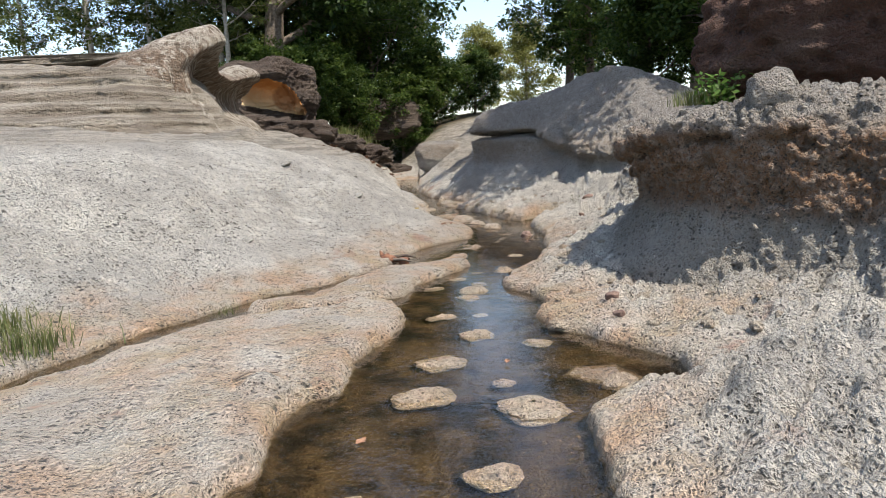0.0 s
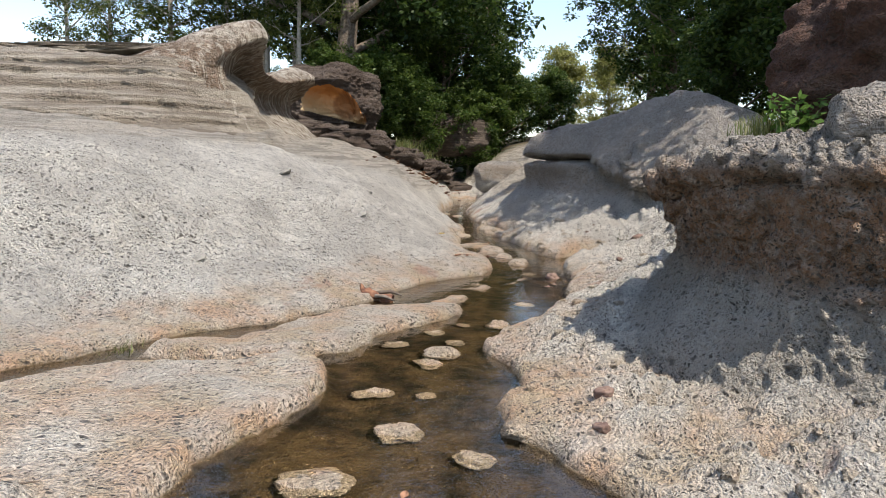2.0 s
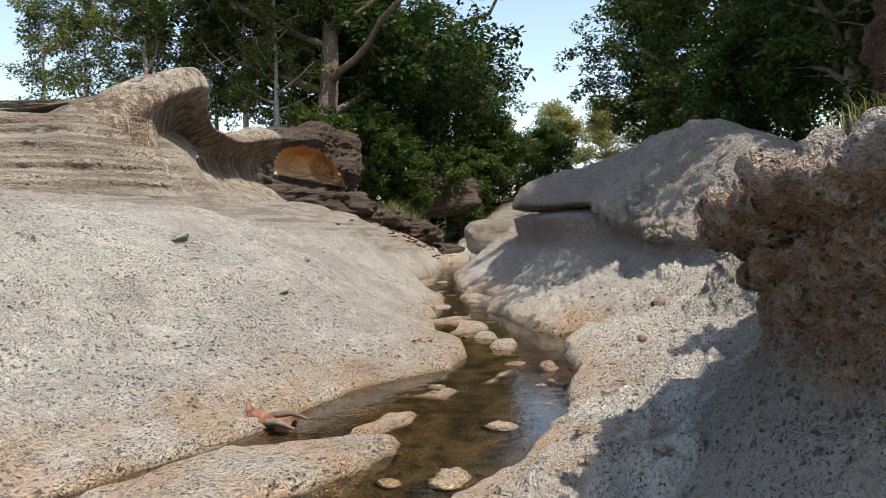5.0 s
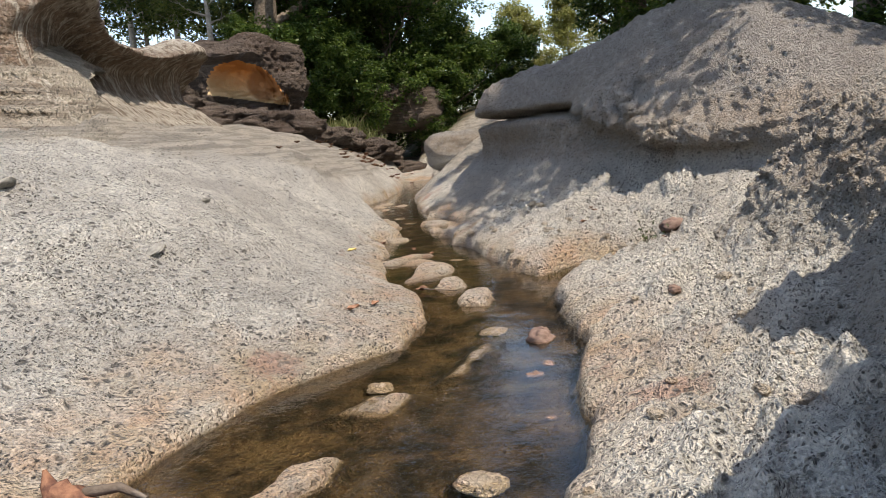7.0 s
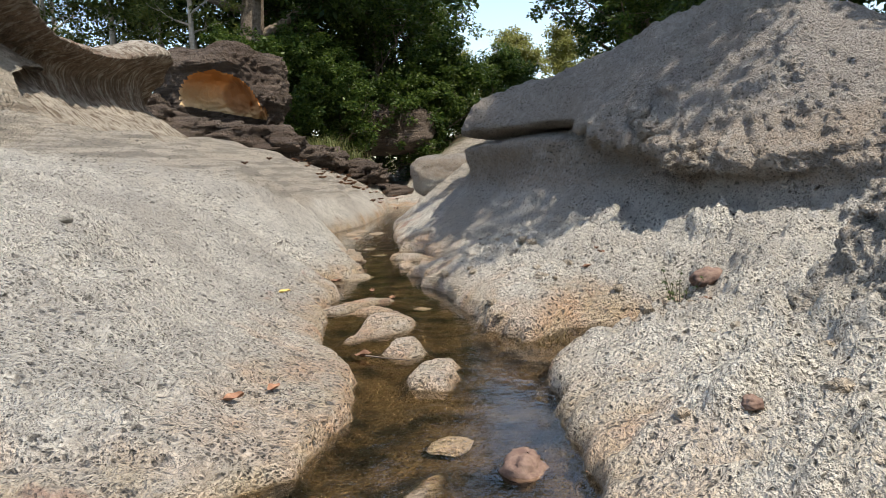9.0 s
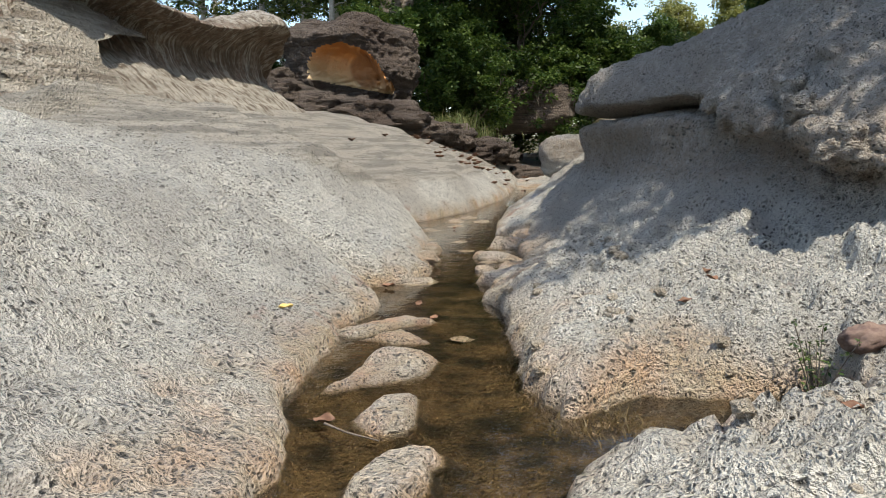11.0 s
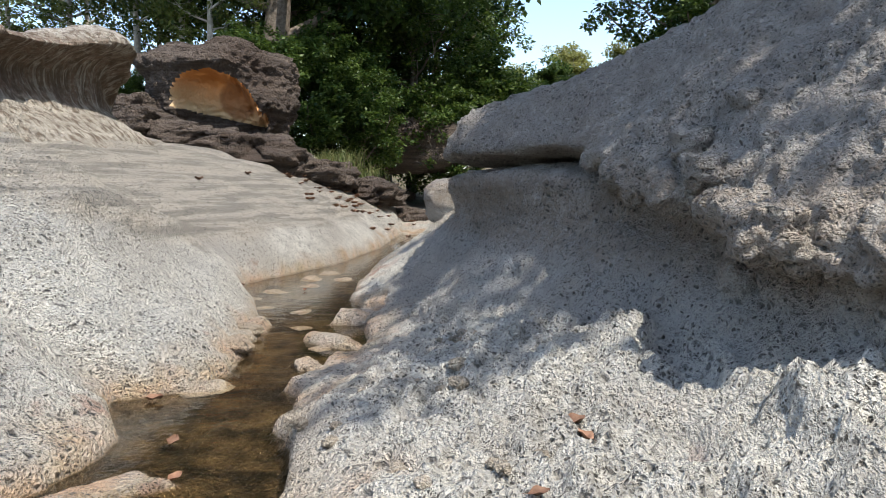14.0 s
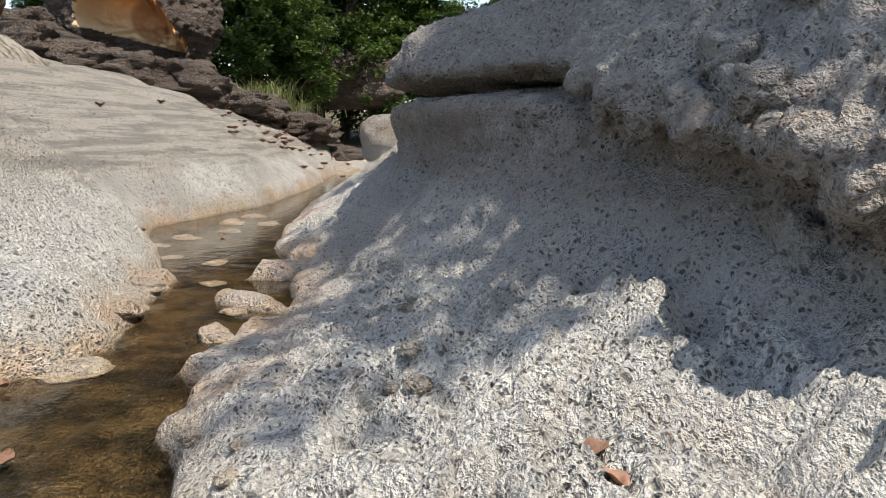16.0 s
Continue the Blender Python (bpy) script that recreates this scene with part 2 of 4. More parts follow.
m_orange = scar_material()
m_grey_spot = plain_material("grey_spot", (0.16, 0.152, 0.13), (0.26, 0.245, 0.21), 30, 0.9, 0.006)
m_bark = plain_material("grey_brown_bark", (0.10, 0.075, 0.055), (0.20, 0.165, 0.13), 9, 0.95, 0.03)
m_pale_bark = plain_material("pale_bark", (0.26, 0.23, 0.19), (0.42, 0.38, 0.32), 7, 0.95, 0.02)
m_leaf = leaf_material("green_leaf", (0.018, 0.048, 0.010), (0.105, 0.15, 0.028))
m_leaf_dark = leaf_material("dark_green_leaf", (0.010, 0.03, 0.008), (0.06, 0.10, 0.02))
m_leaf_yellow = leaf_material("yellow_green_leaf", (0.17, 0.19, 0.05), (0.30, 0.28, 0.09))
m_leaf_light = leaf_material("light_green_leaf", (0.04, 0.07, 0.015), (0.17, 0.19, 0.05))
m_grass = leaf_material("grass_blade", (0.09, 0.125, 0.035), (0.22, 0.21, 0.085))
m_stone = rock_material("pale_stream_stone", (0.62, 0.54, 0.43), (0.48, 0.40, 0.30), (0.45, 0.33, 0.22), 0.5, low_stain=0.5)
m_redstone = plain_material("red_brown_stone", (0.12, 0.075, 0.06), (0.22, 0.15, 0.115), 22, 0.85, 0.006)
m_dry = plain_material("dry_leaf", (0.15, 0.075, 0.045), (0.25, 0.14, 0.085), 40, 0.7, 0.002, 0.3)
m_yellow_dry = plain_material("yellow_dry_leaf", (0.52, 0.36, 0.09), (0.62, 0.47, 0.18), 40, 0.7, 0.002)
m_wood = plain_material("rotten_wood", (0.10, 0.045, 0.03), (0.26, 0.13, 0.075), 25, 0.85, 0.01)


def water_material():
    k = Mat("shallow_brown_water", 0.04)
    k.b.inputs["Specular IOR Level"].default_value = 0.5
    k.b.inputs["IOR"].default_value = 1.33
    k.b.inputs["Transmission Weight"].default_value = 1.0
    rip = k.math("ADD", k.noise(9, 3), k.math("MULTIPLY", k.noise(30, 2), 0.3))
    return k.done((0.82, 0.77, 0.66), k.bump(rip, 0.010, 0.3))


m_water = water_material()


# ---- shapes ----
PERM = np.random.RandomState(7).permutation(4096)
GRAD = np.random.RandomState(8).normal(size=(4096, 3))
GRAD /= np.linalg.norm(GRAD, axis=1)[:, None]


def perlin(p):
    """Gradient noise at points (n, 3), about -0.7 to 0.7."""
    i = np.floor(p).astype(np.int64)
    f = p - i
    u = f * f * f * (f * (f * 6 - 15) + 10)
    out = 0
    for dx in (0, 1):
        for dy in (0, 1):
            for dz in (0, 1):
                h = PERM[(PERM[(PERM[(i[:, 0] + dx) & 4095] + i[:, 1] + dy) & 4095] + i[:, 2] + dz) & 4095]
                g = GRAD[h]
                d = g[:, 0] * (f[:, 0] - dx) + g[:, 1] * (f[:, 1] - dy) + g[:, 2] * (f[:, 2] - dz)
                w = (u[:, 0] if dx else 1 - u[:, 0]) * (u[:, 1] if dy else 1 - u[:, 1]) * (u[:, 2] if dz else 1 - u[:, 2])
                out = out + w * d
    return out


def fbm(p, octaves=4, gain=0.5):
    out, a = 0, 1.0
    for o in range(octaves):
        out = out + a * perlin(p * 2.0**o + 17.3 * o)
        a *= gain
    return out


def cratered(p, scale):
    """Rounded lumps with sharp hollows between: 0 to about 1."""
    return 1 - np.abs(perlin(p * scale)) * 2.2


def pebbled(p, scale, seed=0, keep=1.0, small=0.5, flat=False):
    """Domes in scattered cells, 0 between them to 1 at the top: grains standing out, or pits when taken off."""
    q = p * scale + seed * 3.1
    if flat:
        q = q * np.array([1, 1, 0.0])
    i = np.floor(q).astype(np.int64)
    out = np.zeros(len(p))
    for dx in (-1, 0, 1):
        for dy in (-1, 0, 1):
            for dz in ((0,) if flat else (-1, 0, 1)):
                c = i + np.array([dx, dy, dz])
                h = PERM[(PERM[(PERM[(c[:, 0] + seed) & 4095] + c[:, 1]) & 4095] + c[:, 2]) & 4095]
                spot = c + np.stack([PERM[h], PERM[(h + 1357) & 4095], PERM[(h + 2111) & 4095]], -1) / 4096.0
                if flat:
                    spot[:, 2] = 0
                r = (small + (1 - small) * PERM[(h + 777) & 4095] / 4096.0) * 0.62 * (PERM[(h + 333) & 4095] < keep * 4096)
                d2 = ((q - spot) ** 2).sum(1) / (r * r + 1e-9)
                out = np.maximum(out, np.sqrt(np.clip(1 - d2, 0, 1)) * r / 0.62)
    return out


def mesh_from(name, verts, faces, material, smooth=True):
    me = bpy.data.meshes.new(name)
    verts = np.asarray(verts, dtype=np.float32)
    faces = np.asarray(faces, dtype=np.int32)
    me.vertices.add(len(verts))
    me.vertices.foreach_set("co", verts.ravel())
    n = faces.shape[1]
    me.loops.add(faces.size)
    me.loops.foreach_set("vertex_index", faces.ravel())
    me.polygons.add(len(faces))
    me.polygons.foreach_set("loop_start", np.arange(len(faces), dtype=np.int32) * n)
    me.update(calc_edges=True)
    if smooth:
        me.polygons.foreach_set("use_smooth", np.ones(len(faces), dtype=bool))
    me.materials.append(material)
    return me


def grid_faces(nu, nv, wrap=False):
    i, j = np.meshgrid(np.arange(nu - (0 if wrap else 1)), np.arange(nv - 1), indexing="ij")
    a = i * nv + j
    b = ((i + 1) % nu) * nv + j
    return np.stack([a, b, b + 1, a + 1], -1).reshape(-1, 4)


def catmull(xs, ys, x):
    """Smooth curve through rows ys at xs, at x."""
    xs, ys, x = np.asarray(xs, float), np.asarray(ys, float), np.asarray(x, float)
    k = np.clip(np.searchsorted(xs, x) - 1, 0, len(xs) - 2)
    m = np.gradient(ys, xs, axis=0)
    h = (xs[k + 1] - xs[k])
    t = np.clip((x - xs[k]) / h, 0, 1)
    ex = (slice(None),) + (None,) * (ys.ndim - 1)
    h, t = h[ex], t[ex]
    return (2 * t**3 - 3 * t**2 + 1) * ys[k] + (t**3 - 2 * t**2 + t) * h * m[k] + (-2 * t**3 + 3 * t**2) * ys[k + 1] + (t**3 - t**2) * h * m[k + 1]


def rough_up(p, faces_shape, lumps, pits, size=1.0, strata=0.0):
    """Displace a grid of points along its normals by lumps, pits and bed layers."""
    nu, nv = faces_shape
    g = p.reshape(nu, nv, 3)
    n = np.cross(np.gradient(g, axis=0), np.gradient(g, axis=1)).reshape(-1, 3)
    n /= np.linalg.norm(n, axis=1)[:, None] + 1e-9
    d = lumps * fbm(p * 1.6 / size, 4) + pits * (cratered(p, 6.0 / size) - 0.6) * np.clip(0.5 + 1.6 * perlin(p * 0.9), 0, 1) + 0.6 * pits * (cratered(p + 5, 15.0 / size) - 0.6)
    if strata:
        q = p * np.array([0.25, 0.25, 4.5])
        d = d + strata * fbm(q, 4, 0.6)
    return p + n * d[:, None], n


def along_normal(p, shape, d):
    """Move a grid of points along its normals."""
    g = p.reshape(*shape, 3)
    n = np.cross(np.gradient(g, axis=0), np.gradient(g, axis=1)).reshape(-1, 3)
    return p + n / (np.linalg.norm(n, axis=1)[:, None] + 1e-9) * d[:, None]


def loft(ys, profs, nu, nv, lumps, pits, size=1.0, strata=0.0, flip=1):
    """A rock face through cross sections (x, z) at stations along y."""
    profs = np.asarray(profs, float)
    yy = np.linspace(ys[0], ys[-1], nu)
    rows = catmull(ys, profs, yy)
    k = profs.shape[1]
    out = np.empty((nu, nv, 3))
    for i in range(nu):
        s = np.concatenate([[0], np.cumsum(np.linalg.norm(np.diff(rows[i], axis=0), axis=1) + 1e-4)])
        c = catmull(s, rows[i], np.linspace(0, s[-1], nv))
        out[i, :, 0], out[i, :, 2], out[i, :, 1] = c[:, 0], c[:, 1], yy[i]
    p, _ = rough_up(out.reshape(-1, 3), (nu, nv), flip * lumps, flip * pits, size, flip * strata)
    return p


def part(name, me, parent, label=""):
    ob = new(name, me)
    ob.parent = parent
    if label:
        tagged(ob, label)
    return ob

# ---- ground: stream bed, banks and slabs in one sheet ----
LEFT_Y = [2.0, 4.0, 5.0, 5.6, 6.2, 6.8, 7.5, 8.0, 8.5, 9.0, 9.9, 10.3, 10.7, 11.0, 11.6, 12.2, 12.5, 12.9, 13.4, 13.8, 14.3, 14.75, 15.1, 15.45, 15.65, 15.8, 16.0, 16.3, 16.7, 17.2, 17.6, 18.2, 18.7, 19.4, 20.9, 21.7, 23.3, 26.7, 31, 40, 80]
LEFT_X = [-4.6, -3.0, -2.6, -2.4, -2.2, -1.85, -1.5, -0.95, -0.70, -0.44, -0.25, -0.1, 0.21, 0.5, 0.59, 0.5, 0.36, 0.12, 0.03, -0.04, -0.2, -0.12, -0.24, -0.52, -0.62, -0.42, -0.28, -0.25, -0.36, -0.58, -0.66, -0.78, -1.0, -1.5, -2.1, -1.9, -1.6, -1.6, -2.1, -4.0, -12]
RIGHT_Y = [1.0, 3.4, 4.05, 4.25, 4.35, 4.5, 4.9, 5.1, 5.4, 5.65, 5.9, 6.2, 6.45, 7.0, 7.4, 7.9, 8.3, 8.8, 9.5, 9.75, 9.95, 10.15, 10.5, 10.8, 11.5, 12.2, 12.9, 13.3, 13.65, 14.2, 14.8, 15.3, 15.4, 15.8, 16.05, 16.6, 17.2, 17.55, 17.9, 18.3, 18.85, 19.2, 19.7, 20.8, 23.4, 28, 33, 40, 80]
RIGHT_X = [0.75, 0.77, 0.81, 0.95, 1.3, 1.52, 1.52, 1.4, 1.19, 1.0, 0.88, 0.8, 0.95, 0.87, 0.62, 0.75, 1.0, 1.13, 1.33, 1.38, 1.31, 1.33, 1.42, 1.46, 1.41, 1.43, 1.36, 1.12, 1.0, 0.86, 0.70, 0.44, 0.47, 0.36, 0.45, 0.40, 0.42, 0.36, 0.25, 0.16, 0.12, -0.15, -0.38, -0.6, -0.95, -1.1, -1.3, -2.6, -9]
INLET_X, INLET_Y, INLET_W = [1.2, 1.45, 1.7, 2.1, 2.5, 2.8], [12.45, 12.62, 12.98, 13.05, 13.32, 13.6], [0.3, 0.33, 0.31, 0.25, 0.16, -0.05]
# rock shelves that stand just out of the water: outline, height over the water
SHELVES = [
    ([(-1.55, 6.75), (-1.5, 7.05), (-1.1, 7.2), (-0.8, 7.95), (-0.45, 8.5), (0.0, 8.7), (0.42, 8.85), (0.42, 8.68), (0.26, 8.31), (0.0, 7.9), (-0.11, 7.7), (-0.24, 7.2), (-0.43, 7.02), (-0.8, 6.71), (-1.1, 6.67)], 0.075),
    ([(-1.75, 6.25), (-1.5, 6.48), (-1.07, 6.42), (-0.78, 6.58), (-0.61, 6.87), (-0.38, 6.87), (-0.24, 6.69), (-0.16, 6.3), (-0.24, 5.75), (-0.42, 5.1), (-0.40, 4.6), (-0.55, 4.5), (-0.66, 4.25), (-0.6, 3.87), (-0.7, 3.4), (-0.9, 0), (-3.2, 0), (-2.55, 4.5), (-2.25, 5.05), (-2.0, 5.7)], 0.085),
    ([(-0.35, 14.1), (0.07, 14.70), (0.34, 14.57), (0.13, 14.30), (0.0, 14.05)], 0.025),
    ([(-0.05, 14.0), (0.18, 14.33), (0.50, 14.02), (0.24, 13.95)], 0.025),
    ([(0.20, 13.06), (0.21, 13.54), (0.24, 13.85), (0.62, 13.68), (0.63, 13.42), (0.46, 13.29), (0.32, 13.13)], 0.03),
    ([(0.50, 12.75), (0.54, 13.01), (0.69, 13.08), (0.80, 12.72), (0.64, 12.58)], 0.045),
    ([(0.71, 12.0), (0.72, 12.31), (0.82, 12.51), (0.96, 12.49), (1.0, 12.2), (0.95, 12.0)], 0.055),
    ([(0.04, 8.92), (0.11, 9.18), (0.27, 9.46), (0.46, 9.53), (0.38, 9.25), (0.23, 8.94)], 0.04),
    ([(0.05, 16.71), (0.05, 17.03), (0.25, 16.83), (0.21, 16.57)], 0.03),
    ([(0.27, 16.0), (0.32, 16.6), (0.30, 16.9), (0.6, 17.0), (0.95, 16.2), (0.6, 15.82)], 0.09),
    ([(-0.14, 17.52), (-0.12, 17.68), (0.3, 17.5), (0.55, 17.2), (0.1, 17.3)], 0.07),
    ([(-0.14, 18.2), (-0.12, 18.45), (0.25, 19.1), (0.5, 18.8), (0.12, 18.25)], 0.10),
    ([(-0.8, 18.0), (-0.66, 18.1), (-0.5, 17.3), (-0.25, 16.35), (-0.45, 16.1), (-0.8, 16.6)], 0.10),
    ([(0.74, 10.4), (0.9, 11.0), (1.03, 11.13), (0.98, 10.85), (0.86, 10.45)], 0.0),
    ([(0.2, 9.95), (0.4, 10.25), (0.62, 10.22), (0.5, 9.9)], -0.005),
    ([(0.79, 4.75), (0.95, 4.95), (1.2, 4.95), (1.35, 4.6), (1.05, 4.5)], -0.005),
]
SLAB_D = [0, 0.4, 0.9, 1.5, 2.2, 3.0, 4.0, 6.0, 9.0, 14, 400]
SLAB_Y = [6.0, 9.0, 11.0, 13.0, 15.0, 18.5, 23.0, 30.0]
SLAB_Z = [
    [0, 0.05, 0.18, 0.45, 0.85, 1.2, 1.42, 1.6, 1.7, 1.9, 3.0],
    [0, 0.08, 0.2, 0.42, 0.9, 1.35, 1.55, 1.65, 1.8, 2.0, 3.0],
    [0, 0.10, 0.28, 0.52, 0.85, 1.2, 1.5, 1.65, 1.9, 2.2, 3.0],
    [0, 0.15, 0.38, 0.82, 1.2, 1.42, 1.58, 1.8, 2.1, 2.4, 3.0],
    [0, 0.2, 0.48, 0.85, 1.15, 1.38, 1.6, 2.0, 2.4, 2.6, 3.0],
    [0, 0.46, 0.78, 1.14, 1.5, 1.75, 1.95, 2.2, 2.6, 2.8, 3.2],
    [0, 0.42, 0.7, 0.98, 1.3, 1.65, 1.95, 2.2, 2.6, 2.9, 3.4],
    [0, 0.3, 0.7, 1.1, 1.4, 1.8, 2.1, 2.5, 2.9, 3.1, 3.4],
]
BANK_D = [0, 0.3, 0.7, 1.2, 1.8, 2.5, 4.0, 8.0, 20.0, 400]
BANK_Y = [2.0, 4.5, 6.5, 9.0, 11.0, 13.5, 15.0, 17.0, 20.0, 26.0]
BANK_Z = [
    [0, 0.1, 0.2, 0.3, 0.45, 0.7, 1.0, 1.3, 1.8, 2.5],
    [0, 0.08, 0.15, 0.3, 0.45, 0.6, 0.9, 1.3, 1.8, 2.5],
    [0, 0.05, 0.06, 0.12, 0.3, 0.6, 0.9, 1.3, 2.0, 2.5],
    [0, 0.1, 0.2, 0.35, 0.5, 0.7, 1.0, 1.4, 2.0, 2.5],
    [0, 0.1, 0.2, 0.36, 0.5, 0.8, 1.1, 1.5, 2.2, 2.6],
    [0, 0.17, 0.24, 0.30, 0.42, 0.6, 1.0, 1.4, 2.3, 2.6],
    [0, 0.15, 0.25, 0.35, 0.5, 0.7, 1.0, 1.5, 2.3, 2.6],
    [0, 0.1, 0.2, 0.35, 0.5, 0.8, 1.2, 1.7, 2.3, 2.6],
    [0, 0.12, 0.3, 0.6, 0.9, 1.2, 1.6, 2.1, 2.4, 2.8],
    [0, 0.2, 0.5, 0.9, 1.3, 1.7, 2.1, 2.4, 2.6, 3.0],
]


def profile(stations, table, dists, y, d):
    """Height from cross-profiles at stations along y, at distance d from the waterline."""
    t = np.asarray(table, float)
    cols = np.stack([np.interp(y, stations, t[:, k]) for k in range(t.shape[1])], -1)
    k = np.clip(np.searchsorted(dists, d) - 1, 0, len(dists) - 2)
    ds = np.asarray(dists, float)
    f = np.clip((d - ds[k]) / (ds[k + 1] - ds[k]), 0, 1)
    rows = np.arange(len(y))
    return cols[rows, k] * (1 - f) + cols[rows, k + 1] * f


def bump01(v, lo, hi):
    t = np.clip((v - lo) / (hi - lo), 0, 1)
    return t * t * (3 - 2 * t)


BED = -0.11


def within(x, y, outline):
    """Distance inside a closed outline (negative outside, at most -1)."""
    o = np.array(outline, float)
    out = np.full(x.shape, -1.0)
    m = (x > o[:, 0].min() - 0.3) & (x < o[:, 0].max() + 0.3) & (y > o[:, 1].min() - 0.3) & (y < o[:, 1].max() + 0.3)
    if not m.any():
        return out
    q = np.stack([x[m], y[m]], -1)
    best, odd = np.full(len(q), 9.0), np.zeros(len(q), dtype=bool)
    for a, b in zip(o, np.roll(o, -1, axis=0)):
        e = b - a
        t = np.clip(((q - a) @ e) / (e @ e), 0, 1)
        best = np.minimum(best, np.linalg.norm(q - a - t[:, None] * e, axis=1))
        if a[1] != b[1]:
            odd ^= ((a[1] > q[:, 1]) != (b[1] > q[:, 1])) & (q[:, 0] < a[0] + e[0] * (q[:, 1] - a[1]) / e[1])
    out[m] = np.where(odd, best, -best)
    return out


def ground_height(x, y):
    x, y = np.asarray(x, float), np.asarray(y, float)
    p = np.stack([x, y, np.zeros_like(x)], -1)
    wob = 0.05 * perlin(p * 2.3) + 0.055 * perlin(p * 5.3 + 9) + 0.03 * perlin(p * 13 + 3)
    dl = np.interp(y, LEFT_Y, LEFT_X) - x + wob
    dr = x - np.interp(y, RIGHT_Y, RIGHT_X) + wob
    # side inlet that joins from the right
    mouth = np.abs(y - np.interp(x, INLET_X, INLET_Y)) - np.interp(x, INLET_X, INLET_W) + wob * 0.6
    dr = np.where(x > 1.2, np.minimum(dr, mouth + np.clip(x - 2.5, 0, 9) * 4), dr)
    zl = profile(SLAB_Y, SLAB_Z, SLAB_D, y, np.clip(dl, 0, 400))
    zr = profile(BANK_Y, BANK_Z, BANK_D, y, np.clip(dr, 0, 400))
    bed = BED + 0.05 * fbm(p * 2.3, 3)
    z = np.where(dl > 0, zl, np.where(dr > 0, zr, np.maximum(bed, BED + 0.0)))
    ramp = np.where(dl > 0, bump01(dl, 0, 0.10), np.where(dr > 0, bump01(dr, 0, 0.10), 0))
    z = np.where((dl > 0) | (dr > 0), bed + (np.maximum(z, 0) + 0.05 - bed) * ramp, bed)
    # low shelves between the main stream and the side channels
    for outline, high in SHELVES:
        inside = within(x, y, outline) + wob * 1.0
        top = high + 0.05 * fbm(p * 1.4 + 4, 3) * min(1, abs(high) * 14) + 0.06 * np.clip(inside, 0, 1.0)
        shelf = bed + (top - bed) * bump01(inside, -0.07, 0.06)
        z = np.where(inside > -0.07, np.maximum(z, shelf), z)
    # scattered small shoals in the water
    wet = bump01(-np.maximum(dl, dr), 0.05, 0.25)
    shoal = np.clip(perlin(p * np.array([2.8, 2.1, 1]) + 31) - 0.30, 0, 1) * 0.3
    z = z + wet * shoal * np.where(y < 20, 1, 0)
    # a rim that closes the far end, and gentle land beyond
    z = z + 0.5 * bump01(y, 30, 34) + 0.6 * bump01(y, 36, 50)
    return z


def spaced(fine0, fine1, step, far0, far1, growth=1.12):
    mid = list(np.arange(fine0, fine1, step))
    hi, lo, s = [fine1], [fine0 - step], step
    while hi[-1] < far1:
        s *= growth
        hi.append(hi[-1] + s)
    s = step
    while lo[-1] > far0:
        s *= growth
        lo.append(lo[-1] - s)
    return np.array(lo[::-1] + mid + hi)


gx = spaced(-3.4, 2.9, 0.024, -400, 400, 1.07)
gy = np.concatenate([spaced(2.6, 19.0, 0.026, -60, 19.0, 1.1)[:-1], spaced(19.0, 19.1, 0.05, 19, 1500, 1.035)[2:]])
GX, GY = np.meshgrid(gx, gy, indexing="ij")
px, py = GX.ravel(), GY.ravel()
base = np.stack([px, py, ground_height(px, py)], -1)
near = np.exp(-np.maximum(0, np.hypot(px, py - 11) - 12) / 8)
dl0 = np.interp(py, LEFT_Y, LEFT_X) - px
dr0 = px - np.interp(py, RIGHT_Y, RIGHT_X)
left_side = np.clip(dl0 * 3, 0, 1)
right_side = np.clip(dr0 * 1.6 - 0.1, 0, 1)
lump = 0.05 * fbm(base * 1.5, 4)
pitting = (cratered(base, 5.0) - 0.6) * 0.024 + (cratered(base + 7, 13.0) - 0.6) * 0.022
coarse = 0.12 * fbm(base * 3.1 + 2, 4, 0.62) + 0.045 * (cratered(base + 3, 7) - 0.6) + 0.02 * (cratered(base + 1, 19) - 0.6)
far_lump = 0.16 * fbm(base * 0.9 + 8, 3) * np.clip((py - 13.5) / 2, 0, 1) * np.clip(dl0 * 1.2, 0, 1)
close = (px > -4.5) & (px < 3.4) & (py > 2) & (py < 20)
holes, grains = np.zeros(len(base)), np.zeros(len(base))
bc = base[close]
patchy = np.clip(0.55 + 1.5 * perlin(bc * 1.1 + 5), 0.15, 1)
holes[close] = patchy * (0.022 * pebbled(bc, 11.0, 1, 0.55, 0.3, True) + 0.03 * pebbled(bc, 5.0, 2, 0.22, 0.3, True))
grains[close] = 0.045 * pebbled(bc, 9.0, 3, 0.8, 0.4, True) + 0.11 * pebbled(bc, 3.6, 4, 0.45, 0.3, True) * np.clip(0.5 + 1.6 * perlin(bc * 0.8), 0, 1)
wrinkle = 0.014 * fbm(base * np.array([5.0, 11.0, 8.0]), 3, 0.6)
dz = left_side * (0.6 * lump + 0.8 * pitting + far_lump - holes + wrinkle + 0.5 * lump + 0.03 * fbm(base * np.array([1.1, 3.2, 3.0]) + 6, 3)) + right_side * (lump + pitting + coarse + 1.25 * grains - 1.3 * holes) + (1 - np.maximum(left_side, right_side)) * 0.3 * pitting
